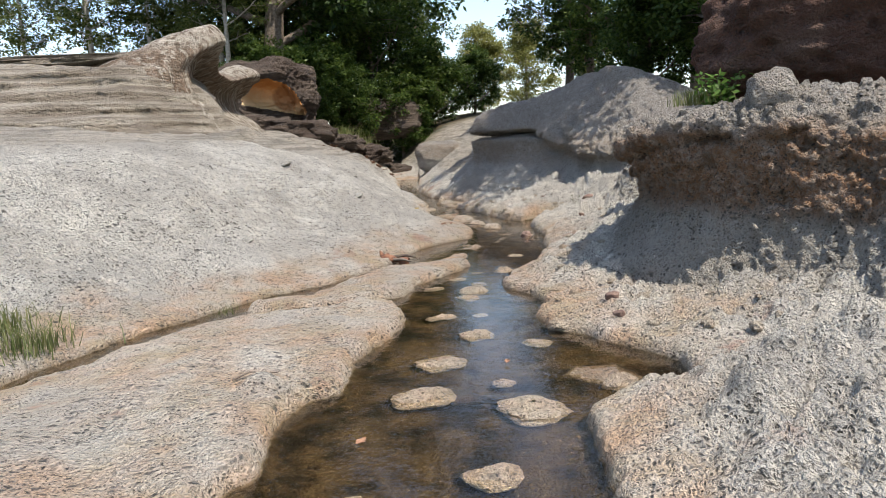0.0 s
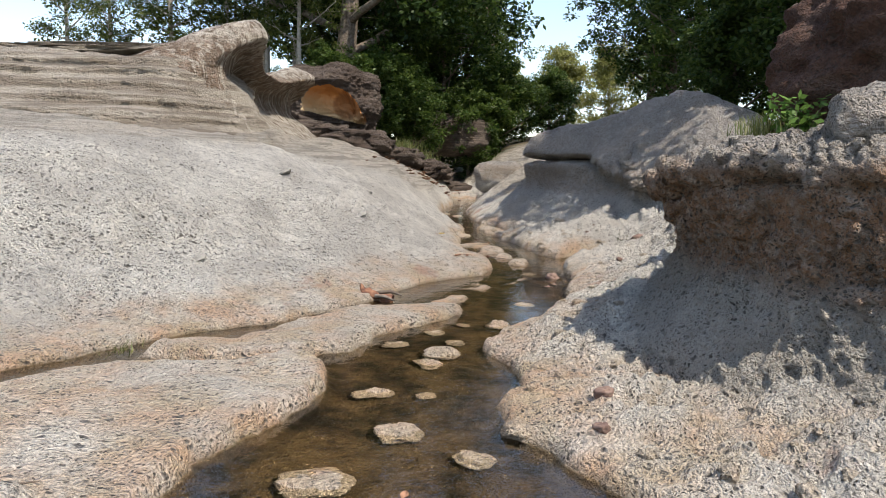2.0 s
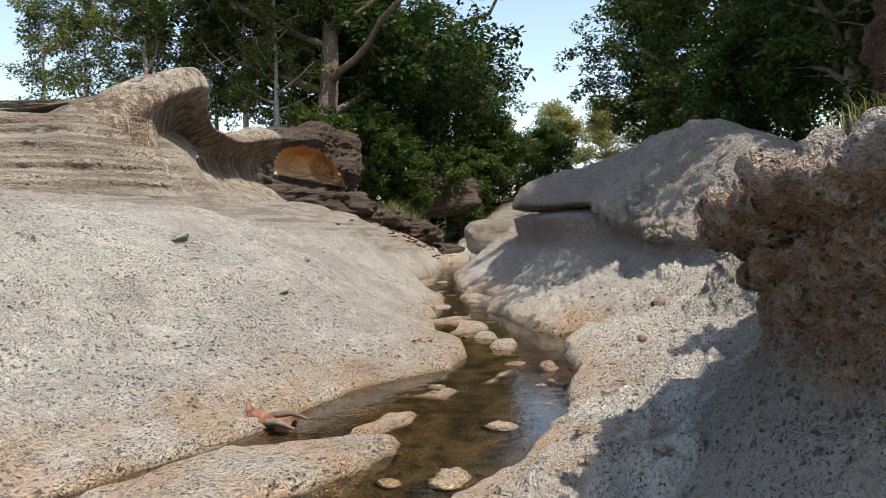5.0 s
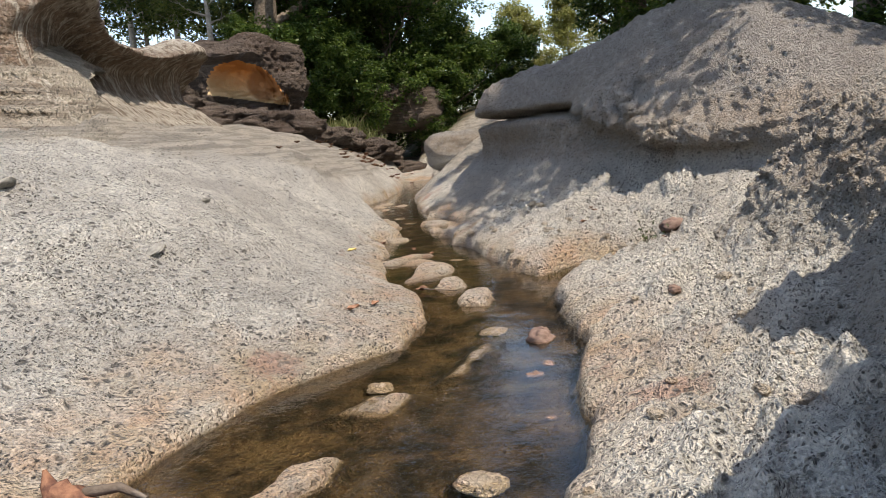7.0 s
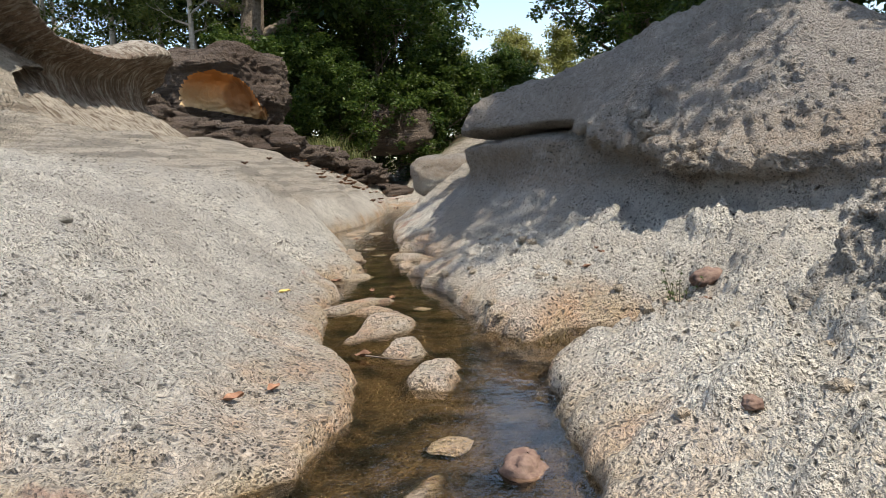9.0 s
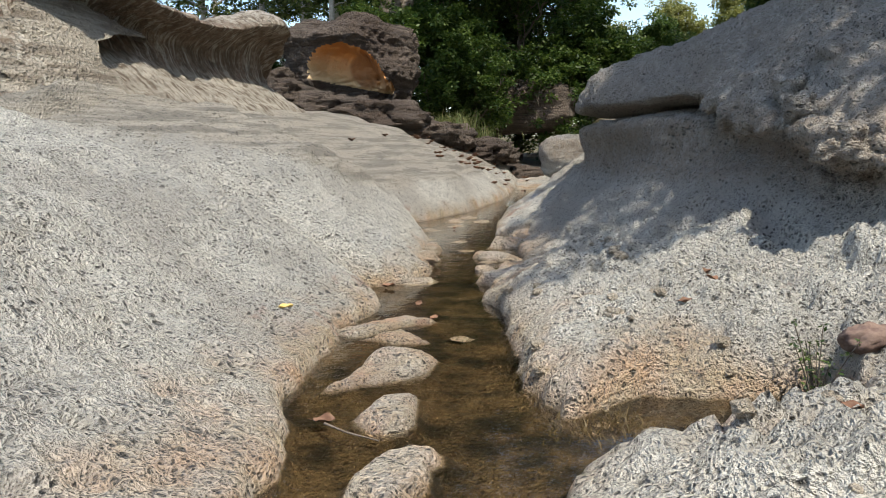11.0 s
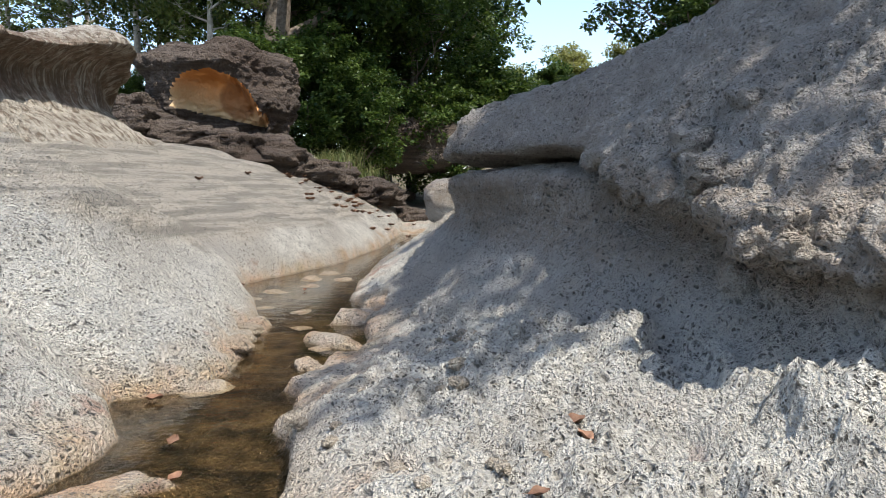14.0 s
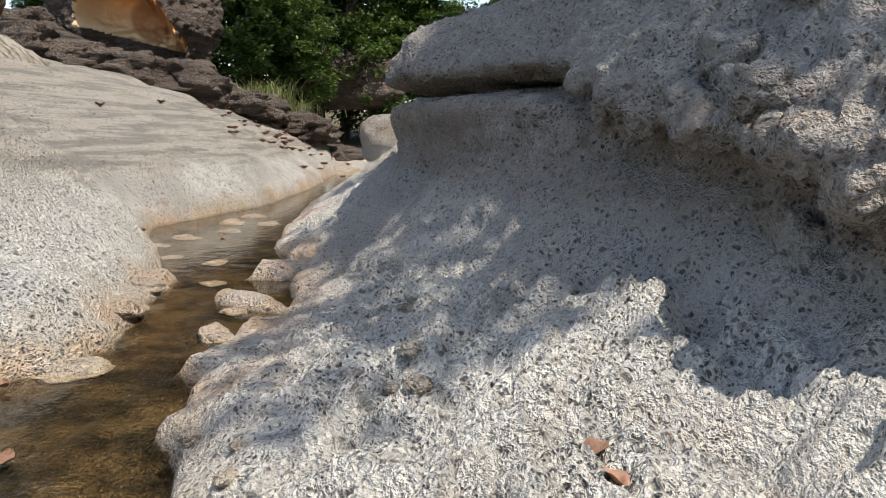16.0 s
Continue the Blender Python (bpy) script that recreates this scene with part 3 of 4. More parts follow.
# bedding ledges on the upper left slope
terr = np.clip((base[:, 2] - 1.3) * 2, 0, 1) * (px < -2) * np.clip((py - 14) / 3, 0, 1)
bed_q = base * np.array([0.3, 0.3, 1.0]) + 0.25 * perlin(base * 0.35)[:, None]
step_z = bed_q[:, 2] * 3.2
dz = dz * near + terr * near * (0.22 * (bump01(step_z % 1.0, 0.35, 0.65) - step_z % 1.0) + 0.05 * fbm(base * np.array([0.6, 0.6, 7]), 3))
base[:, 2] += dz
# rounded shoulders of rock over the stream
for sx, sy, wx0, wy0, hh in ((-1.8, 17.4, 0.5, 0.9, 0.26), (-2.5, 21.6, 0.5, 0.9, 0.28), (-1.25, 15.0, 0.45, 0.5, 0.08), (-2.1, 23.9, 0.4, 0.8, 0.25)):
    base[:, 2] += hh * np.exp(-(((px - sx) / wx0) ** 2) - ((py - sy) / wy0) ** 2) * (1 + 0.5 * perlin(base * 3))
# a long open crack in the upper left slope
seam = px + 4.02 + 0.05 * (py - 16.5) + 0.10 * perlin(base * 0.9)
base[:, 2] -= 0.24 * np.exp(-((seam / 0.06) ** 2)) * bump01(py, 14.6, 15.2) * bump01(-py, -18.4, -17.9)
base[:, 2] += 0.12 * np.exp(-(((seam + 0.16) / 0.12) ** 2)) * bump01(py, 14.2, 15.2) * bump01(-py, -18.8, -17.7)
ground = new("ground", mesh_from("ground", base, grid_faces(*GX.shape), m_ground))
tagged(ground, "pale pitted sandstone stream bed and sloping banks", "ground", kind="structure")

# ---- water ----
wx, wy = np.meshgrid(np.linspace(-9, 3.2, 60), np.linspace(-8, 34, 120), indexing="ij")
wp = np.stack([wx.ravel(), wy.ravel(), np.zeros(wx.size)], -1)
water = new("water", mesh_from("water", wp, grid_faces(*wx.shape), m_water))
water.visible_shadow = False
tagged(water, "shallow clear brown stream water over rock", "water", kind="structure")


# ---- large rocks ----
def rock_thing(name, p, shape, material, label, category="rock"):
    ob = new(name, mesh_from(name, p, grid_faces(*shape), material))
    return tagged(ob, label, category)


OUT_Y = [4.3, 5.5, 6.2, 6.9, 7.6, 8.3, 9.2, 10.5, 12.0]
OUT_A = [
    [(1.85, -0.3), (2.0, -0.1), (2.15, 0.0), (2.3, 0.08), (2.5, 0.15), (2.8, 0.25), (3.1, 0.4), (3.8, 0.6), (6.2, 0.5)],
    [(2.15, -0.1), (2.42, 0.22), (2.68, 0.44), (2.86, 0.7), (2.92, 0.95), (2.98, 1.2), (3.2, 1.38), (3.7, 1.5), (6.2, 0.5)],
    [(1.78, -0.1), (2.03, 0.2), (2.25, 0.5), (2.38, 0.85), (2.3, 1.18), (2.28, 1.38), (2.62, 1.53), (3.4, 1.55), (6.2, 0.5)],
    [(1.55, -0.1), (1.75, 0.15), (1.98, 0.45), (2.12, 0.8), (1.98, 1.1), (1.88, 1.33), (2.2, 1.47), (3.2, 1.5), (6.2, 0.5)],
]
OUT_B = [
    [(1.45, -0.1), (1.65, 0.15), (1.9, 0.45), (2.1, 0.8), (2.0, 1.0), (1.85, 1.18), (2.15, 1.33), (3.1, 1.45), (6.2, 0.5)],
    [(1.55, -0.1), (1.8, 0.15), (2.05, 0.4), (2.3, 0.7), (2.25, 0.95), (2.02, 1.18), (2.3, 1.33), (3.1, 1.4), (6.2, 0.5)],
    [(1.75, -0.1), (2.05, 0.2), (2.4, 0.45), (2.75, 0.7), (2.9, 0.95), (2.95, 1.1), (3.1, 1.2), (3.5, 1.3), (6.2, 0.5)],
    [(2.0, -0.1), (2.3, 0.25), (2.6, 0.42), (2.9, 0.62), (3.1, 0.9), (3.3, 1.15), (3.5, 1.3), (3.9, 1.4), (6.2, 0.5)],
    [(2.4, -0.1), (2.6, 0.35), (2.8, 0.55), (2.95, 0.8), (3.15, 1.05), (3.3, 1.2), (3.5, 1.3), (4.0, 1.4), (6.2, 0.5)],
]
outcrop_p = loft(OUT_Y, OUT_A + OUT_B, 640, 420, 0.09, 0.04, flip=-1)
lip_z = np.interp(outcrop_p[:, 1], OUT_Y, [0.3, 1.14, 1.29, 1.21, 1.07, 1.06, 0.9, 0.8, 0.8])
lip_z = lip_z + 0.06 * perlin(outcrop_p * 2.5)
outcrop_p[:, 0] += 0.16 * np.exp(-(((outcrop_p[:, 2] - lip_z) / 0.035) ** 2)) * np.clip(0.6 + 1.5 * perlin(outcrop_p * 1.7 + 6), 0, 1) * (outcrop_p[:, 0] < 2.9)
crusty = 0.25 + 0.75 * bump01(outcrop_p[:, 2] - 0.15 * perlin(outcrop_p * 2), 0.45, 0.85)
shown = outcrop_p[:, 0] < 4.2
gravel = np.zeros(len(outcrop_p))
gravel[shown] = 0.05 * pebbled(outcrop_p[shown], 8.0, 5, 0.7, 0.35) + 0.035 * pebbled(outcrop_p[shown], 17.0, 6, 0.8, 0.4) - 0.05 * pebbled(outcrop_p[shown], 6.0, 7, 0.3, 0.4)
outcrop_p = along_normal(outcrop_p, (640, 420), -gravel * crusty)
outcrop = rock_thing("rock_outcrop", outcrop_p, (640, 420), m_outcrop, "brown crusted sandstone outcrop with an undercut overhanging lip", "rock outcrop")

DOME_Y = [11.6, 13.4, 14.5, 15.4, 16.4, 17.4, 18.5, 19.6, 20.6, 22.5]
DOME_A = [
    [(3.3, 0.1), (3.4, 0.4), (3.5, 0.6), (3.6, 0.8), (3.65, 0.9), (3.7, 1.0), (3.9, 1.1), (4.3, 1.2), (5.0, 1.3), (6, 1.2), (7.6, 0.6)],
    [(2.7, 0.18), (3.0, 0.34), (3.3, 0.5), (3.6, 0.7), (3.75, 0.85), (3.78, 0.98), (3.95, 1.2), (4.3, 1.4), (4.9, 1.5), (5.7, 1.4), (7.6, 0.6)],
    [(2.35, 0.18), (2.7, 0.42), (2.98, 0.64), (3.12, 0.85), (3.12, 0.94), (2.98, 1.02), (3.15, 1.25), (3.6, 1.65), (4.2, 2.0), (5.0, 1.8), (7.6, 0.6)],
    [(1.9, 0.25), (2.32, 0.52), (2.66, 0.85), (2.78, 1.04), (2.77, 1.13), (2.60, 1.22), (2.8, 1.5), (3.3, 2.0), (3.85, 2.45), (4.8, 2.25), (7.6, 0.6)],
    [(1.35, 0.1), (1.75, 0.5), (2.2, 0.98), (2.38, 1.22), (2.36, 1.33), (2.25, 1.44), (2.6, 1.9), (3.15, 2.42), (3.8, 2.8), (4.7, 2.5), (7.6, 0.6)],
]
DOME_B = [
    [(0.75, 0.05), (1.25, 0.5), (1.78, 1.05), (1.80, 1.40), (2.5, 1.5), (1.8, 1.62), (2.1, 1.95), (2.6, 2.35), (3.4, 2.7), (4.4, 2.5), (7.6, 0.6)],
    [(0.35, 0.05), (0.85, 0.5), (1.30, 1.05), (1.20, 1.38), (2.2, 1.5), (1.2, 1.64), (1.45, 1.98), (2.1, 2.25), (3, 2.5), (4.2, 2.4), (7.6, 0.6)],
    [(0.1, 0.05), (0.5, 0.5), (0.92, 1.04), (0.84, 1.36), (1.75, 1.5), (0.80, 1.66), (0.92, 1.98), (1.5, 2.2), (2.6, 2.35), (4, 2.3), (7.6, 0.6)],
    [(-0.2, 0.05), (0.3, 0.5), (0.85, 1.0), (1.1, 1.34), (1.6, 1.48), (1.12, 1.68), (1.1, 1.95), (1.7, 2.1), (2.8, 2.2), (4, 2.2), (7.6, 0.6)],
    [(0.3, 0.05), (1.2, 0.6), (2.0, 1.1), (2.4, 1.3), (2.6, 1.45), (2.6, 1.6), (2.9, 1.75), (3.3, 1.85), (3.8, 1.95), (4.6, 1.95), (7.6, 0.6)],
]
dome_p = loft(DOME_Y, DOME_A + DOME_B, 520, 360, 0.08, 0.05, flip=-1)
# the open slot under the upper lip
dome_p[:, 0] += 0.45 * np.exp(-(((dome_p[:, 2] - 1.52) / 0.06) ** 2)) * bump01(dome_p[:, 1], 16.5, 17.3) * bump01(-dome_p[:, 1], -20.6, -20.0) * (dome_p[:, 0] < 3.0)
# nodular crust along the ledge
crust = np.exp(-(((dome_p[:, 2] - np.interp(dome_p[:, 1], [13.4, 14.5, 15.4, 16.4], [1.0, 1.12, 1.3, 1.42])) / 0.16) ** 2)) * bump01(dome_p[:, 1], 13.2, 14.2) * bump01(-dome_p[:, 1], -17.6, -16.6) * (dome_p[:, 0] < 3.7)
dome_p[:, 0] -= crust * (0.08 * np.clip(cratered(dome_p, 2.6) - 0.35, 0, 1) + 0.05 * (cratered(dome_p + 4, 7) - 0.5))
low = bump01(-dome_p[:, 2], -1.0, -0.7) * (dome_p[:, 0] < 3.7)
dome_p[:, 0] -= low * 0.10 * np.clip(perlin(dome_p * 2.2 + 3), 0, 1)
dome_p[:, 2] += low * 0.08 * np.clip(perlin(dome_p * 3.1 + 5), 0, 1)
front = dome_p[:, 0] < 4.0
nod = np.zeros(len(dome_p))
nod[front] = 0.028 * pebbled(dome_p[front], 9.0, 8, 0.6, 0.3) + 0.06 * fbm(dome_p[front] * 2.2, 3) - 0.026 * pebbled(dome_p[front], 7.0, 9, 0.4, 0.3)
belt_z = np.interp(dome_p[:, 1], [13.4, 14.5, 15.4, 16.4], [0.98, 1.1, 1.28, 1.42])
belt = np.exp(-(((dome_p[:, 2] - belt_z) / 0.17) ** 2)) * bump01(dome_p[:, 1], 13.2, 14.2) * bump01(-dome_p[:, 1], -17.6, -16.6)
nod[front] += belt[front] * (0.10 * pebbled(dome_p[front], 3.4, 10, 0.6, 0.3) + 0.04 * pebbled(dome_p[front], 8.0, 11, 0.7, 0.4))
dome_p = along_normal(dome_p, (520, 360), -nod)
dome = rock_thing("domed_rock", dome_p, (520, 360), m_dome, "grey weathered sandstone dome with a dark horizontal slot", "rock")

WAVE_Y = [15.9, 16.6, 17.3, 18.2, 19.2, 21.0, 22.7, 24.3, 25.2, 26.4]
WAVE_A = [
    [(-4.9, -0.1), (-5.4, 0.95), (-5.7, 1.7), (-6.0, 2.0), (-6.2, 2.3), (-6.4, 2.5), (-6.7, 2.7), (-7.4, 2.8), (-9, 2.4)],
    [(-3.9, 0.3), (-4.7, 1.55), (-5.1, 2.4), (-5.4, 2.8), (-5.45, 3.2), (-5.35, 3.5), (-5.9, 3.7), (-7.2, 3.5), (-9, 2.8)],
    [(-3.3, 0.3), (-4.5, 1.45), (-5.1, 2.3), (-5.5, 2.9), (-5.35, 3.55), (-4.75, 3.95), (-4.9, 4.15), (-6.3, 3.9), (-9, 2.8)],
    [(-3.1, 0.3), (-4.5, 1.45), (-5.3, 2.3), (-5.85, 2.9), (-5.75, 3.5), (-5.0, 3.95), (-5.2, 4.15), (-6.6, 3.8), (-9, 2.8)],
    [(-3.2, 0.3), (-4.6, 1.45), (-5.5, 2.3), (-6.1, 2.85), (-6.2, 3.3), (-5.45, 3.65), (-5.9, 3.82), (-7.2, 3.4), (-9, 2.7)],
]
WAVE_B = [
    [(-3.4, 0.3), (-4.8, 1.45), (-5.7, 2.25), (-6.3, 2.75), (-6.45, 3.2), (-5.8, 3.5), (-6.3, 3.66), (-7.5, 3.3), (-9, 2.7)],
    [(-3.8, 0.3), (-5.0, 1.55), (-5.9, 2.3), (-6.5, 2.7), (-6.7, 3.2), (-6.05, 3.62), (-6.6, 3.8), (-7.8, 3.3), (-9.5, 2.7)],
    [(-4.0, 0.3), (-5.2, 1.55), (-6.0, 2.35), (-6.5, 2.8), (-6.5, 3.4), (-5.7, 3.85), (-6.2, 4.12), (-7.8, 3.5), (-10, 2.7)],
    [(-4.2, 0.3), (-5.4, 1.55), (-6.2, 2.3), (-6.8, 2.7), (-7.0, 3.2), (-6.4, 3.5), (-6.8, 3.62), (-8, 3.2), (-10, 2.7)],
    [(-4.6, 0.3), (-5.8, 1.45), (-6.6, 2.1), (-7.2, 2.4), (-7.6, 2.6), (-7.8, 2.8), (-8.0, 2.9), (-8.6, 2.8), (-10, 2.5)],
]
wave_p = loft(WAVE_Y, WAVE_A + WAVE_B, 360, 180, 0.08, 0.02, size=1.6, strata=0.03)
# vertical flutes worn into the hollow of the wave
curl = bump01(wave_p[:, 2], 2.15, 2.7)
flute = np.sin(wave_p[:, 1] * 9 + 3.5 * perlin(wave_p * np.array([0.4, 1.2, 0.35]))) * (0.5 + perlin(wave_p * np.array([0.5, 2.2, 0.4]) + 3))
wave_p = along_normal(wave_p, (360, 180), 0.05 * flute * curl + 0.035 * fbm(wave_p * np.array([1.0, 1.0, 5.0]), 3) * (1 - curl))
wave = rock_thing("wave_rock", wave_p, (360, 180), m_wave, "banded sandstone ledge curling over like a breaking wave", "rock")

STRATA_X = [-30, -16, -11, -8.5, -7, -6, -5.2, -4.6]
STRATA_P = [
    [(13.0, 1.0), (13.8, 2.1), (14.5, 2.6), (15.2, 3.2), (16.2, 3.6), (18, 3.7), (22, 3.2)],
    [(13.0, 1.0), (13.8, 2.1), (14.5, 2.6), (15.2, 3.2), (16.2, 3.6), (18, 3.7), (22, 3.2)],
    [(12.8, 1.0), (13.7, 2.1), (14.5, 2.6), (15.2, 3.2), (16.0, 3.6), (17.5, 3.65), (22, 3.2)],
    [(12.6, 1.0), (13.6, 2.0), (14.4, 2.5), (15.1, 3.0), (15.8, 3.4), (17.5, 3.5), (22, 3.0)],
    [(12.8, 1.0), (13.7, 1.95), (14.6, 2.4), (15.3, 2.9), (15.9, 3.25), (17.4, 3.4), (21, 3.0)],
    [(13.2, 1.0), (14.0, 1.9), (14.9, 2.3), (15.6, 2.8), (16.2, 3.2), (17.2, 3.4), (20, 3.0)],
    [(13.8, 1.0), (14.6, 1.75), (15.3, 1.95), (15.9, 2.2), (16.4, 2.5), (17.0, 2.8), (18, 2.6)],
    [(14.8, 0.8), (15.2, 1.3), (15.8, 1.5), (16.3, 1.6), (16.8, 1.7), (17.2, 1.7), (18, 1.6)],
]
sp = loft(STRATA_X, STRATA_P, 420, 150, 0.12, 0.02, size=1.8, strata=0.0, flip=-1)
led = sp[:, 2] * 3.4 + 0.6 * perlin(sp * np.array([0.35, 0.35, 0.2]))
sp[:, 0] += 0.30 * (bump01(led % 1.0, 0.3, 0.7) - (led % 1.0)) + 0.16 * fbm(sp * np.array([0.5, 0.5, 6.0]), 3)
sp = sp[:, [1, 0, 2]]
ledge = new("layered_ledge", None)
tagged(ledge, "weathered brown layered sandstone ledge above the pale slab", "rock ledge")
sg = sp.reshape(420, 150, 3)
for b0, b1 in ((0, 28), (27, 52), (51, 74), (73, 96), (95, 150)):
    part("rock_bed", mesh_from("rock_bed", sg[:, b0:b1].reshape(-1, 3), grid_faces(420, b1 - b0), m_strata), ledge)


def boulder(name, at, radii, material, label, seed, n=(120, 80), lumps=0.12, pits=0.03, box=0.75, turn=0.0, category="boulder", size=1.0):
    """A rounded, lumpy block (superellipsoid)."""
    th = np.linspace(0, 2 * math.pi, n[0], endpoint=False)
    ph = np.linspace(-math.pi / 2 + 0.02, math.pi / 2 - 0.02, n[1])
    T, P = np.meshgrid(th, ph, indexing="ij")
    f = lambda v, e: np.sign(v) * np.abs(v) ** e
    q = np.stack([f(np.cos(P), box) * f(np.cos(T), box), f(np.cos(P), box) * f(np.sin(T), box), f(np.sin(P), box)], -1).reshape(-1, 3)
    d = 1 + lumps * fbm(q * 1.3 + seed * 3.7, 4) * 1.6
    v = q * d[:, None] * np.array(radii)
    w = v + seed * 11.1
    v = v * (1 + (pits / max(radii)) * (cratered(w, 5.0 / size) - 0.6)[:, None])
    c, s = math.cos(radians(turn)), math.sin(radians(turn))
    v = np.stack([v[:, 0] * c - v[:, 1] * s, v[:, 0] * s + v[:, 1] * c, v[:, 2]], -1)
    ob = new(name, mesh_from(name, v, grid_faces(n[0], n[1], wrap=True), material))
    ob.location = at
    return tagged(ob, label, category)


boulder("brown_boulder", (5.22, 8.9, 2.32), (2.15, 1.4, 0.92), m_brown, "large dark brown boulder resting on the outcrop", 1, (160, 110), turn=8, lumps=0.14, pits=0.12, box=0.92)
boulder("rock_knob", (2.62, 6.15, 1.56), (0.17, 0.16, 0.17), m_outcrop, "", 2, (60, 40), pits=0.05, category="").parent = outcrop
boulder("dark_boulder", (-3.6, 40, 2.9), (2.4, 1.5, 1.1), m_dark, "dark shaded boulder below the trees", 3)
# dark rocks stand in for a slope dark with shade and leaf litter
for n in range(11):
    f = n / 10
    s = 0.95 - 0.45 * f
    wx_, wy_ = -5.6 + 3.2 * f + 0.35 * math.sin(n * 2.3), 28.7 + 5.2 * f
    db = boulder("dark_rock", (wx_, wy_, float(ground_height(np.array([wx_]), np.array([wy_]))[0]) + 0.03), (s * 1.2, s, s * 0.5), m_dark, "dark rock standing in for a shaded slope strewn with dead leaves", 40 + n, (60, 36), lumps=0.35, pits=0.12, turn=50 + n * 17, category="rock")
    db["group"] = "dark rocks on the bank"
for n, (x, y, z, s) in enumerate(((-8.3, 28.4, 2.75, 0.75), (-7.2, 28.7, 2.55, 0.6), (-9.0, 29.2, 3.1, 0.8), (-6.3, 29.0, 2.45, 0.5))):
    db = boulder("dark_rock", (x, y, z), (s * 1.2, s, s * 0.6), m_dark, "dark weathered rock between the curling ledge and the scarred block", 70 + n, (60, 36), lumps=0.35, pits=0.12, turn=n * 47, category="rock")
    db["group"] = "dark rocks on the bank"
scarred = boulder("scarred_rock", (-7.2, 31.0, 3.72), (2.0, 1.6, 1.42), m_dark, "dark block of rock with a scooped orange scar", 4, (260, 180), box=0.7, lumps=0.16, pits=0.12)
sm = scarred.data
sv = np.empty(len(sm.vertices) * 3, dtype=np.float32)
sm.vertices.foreach_get("co", sv)
sv = sv.reshape(-1, 3)
su, sw = (sv[:, 0] - 0.55) / 1.2, (sv[:, 2] + 0.58 + 0.22 * (sv[:, 0] - 0.5)) / 1.15
arch = np.where(sv[:, 1] < -0.4, 1 - np.abs(su) ** 2.4 - np.clip(sw, 0, 9) ** 2.0 + 0.15 * perlin(sv * 2.0), -1)
inner = np.minimum(arch, sw * 1.3 + 0.1)
sv[:, 1] += 0.6 * bump01(arch, 0, 0.6)
sv[:, 1] -= 0.35 * bump01(sv[:, 2], 0.45, 0.8) * (sv[:, 1] < 0)
sm.vertices.foreach_set("co", sv.ravel())
sm.materials.append(m_orange)
fi = np.empty(len(sm.polygons) * 4, dtype=np.int32)
sm.polygons.foreach_get("vertices", fi)
sm.polygons.foreach_set("material_index", (inner[fi.reshape(-1, 4)].mean(1) > 0.05).astype(np.int32))
sm.update()
boulder("ledge_stone", (-0.25, 29.5, 0.95), (0.9, 0.7, 0.6), m_dome, "squared pale brown boulder at the bend of the stream", 8, (70, 50), box=0.6)
# thin slabs lying on top of the ledge
for n, (x, y, z, rx_, ry_, rz_) in enumerate(((-7.4, 17.4, 3.60, 1.5, 0.8, 0.09), (-8.2, 18.2, 3.76, 2.1, 0.9, 0.08), (-9.6, 17.6, 3.70, 1.2, 0.7, 0.07))):
    boulder("slab", (x, y, z), (rx_, ry_, rz_), m_strata, "", 60 + n, (90, 30), lumps=0.3, pits=0.03, box=0.45, turn=8 * n, category="").parent = ledge
# knobs along the ledge of the dome
for n, (x, y, z, s) in enumerate(((2.48, 15.55, 1.27, 0.11), (2.68, 15.4, 1.38, 0.10), (2.30, 16.0, 1.30, 0.10), (2.58, 15.1, 1.18, 0.12), (2.18, 16.4, 1.36, 0.09), (2.72, 15.75, 1.52, 0.12), (3.05, 15.6, 1.75, 0.10), (2.75, 14.7, 1.13, 0.13), (2.4, 15.25, 0.88, 0.09), (2.62, 14.95, 1.0, 0.06))):
    near_wall = dome_p[np.argmin((dome_p[:, 1] - y) ** 2 + (dome_p[:, 2] - z) ** 2 + 10 * (dome_p[:, 0] > 3.7))]
    kb = boulder("rock_knob", (near_wall[0] + 0.1 * s, y, z), (s, s * 1.2, s * 0.9), m_dome, "", 20 + n, (40, 28), lumps=0.3, pits=0.05, category="")
    kb.parent = dome

# ---- trees ----
def tube(path, radii, sides=8):
    """Verts and quad faces of a tapered tube along a path."""
    path = np.asarray(path, float)
    t = np.gradient(path, axis=0)
    t /= np.linalg.norm(t, axis=1)[:, None] + 1e-9
    ref = np.where(np.abs(t[:, 2:3]) > 0.9, np.array([[1.0, 0, 0]]), np.array([[0, 0, 1.0]]))
    a = np.cross(t, ref)
    a /= np.linalg.norm(a, axis=1)[:, None]
    b = np.cross(t, a)
    ang = np.linspace(0, 2 * math.pi, sides, endpoint=False)
    ring = a[:, None] * np.cos(ang)[None, :, None] + b[:, None] * np.sin(ang)[None, :, None]
    v = path[:, None] + ring * np.asarray(radii)[:, None, None]
    n = len(path)
    i, j = np.meshgrid(np.arange(n - 1), np.arange(sides), indexing="ij")
    f = np.stack([i * sides + j, i * sides + (j + 1) % sides, (i + 1) * sides + (j + 1) % sides, (i + 1) * sides + j], -1).reshape(-1, 4)
    return v.reshape(-1, 3), f


def joined(pieces):
    vs, fs, n = [], [], 0
    for v, f in pieces:
        vs.append(v)
        fs.append(f + n)
        n += len(v)
    return np.concatenate(vs), np.concatenate(fs)


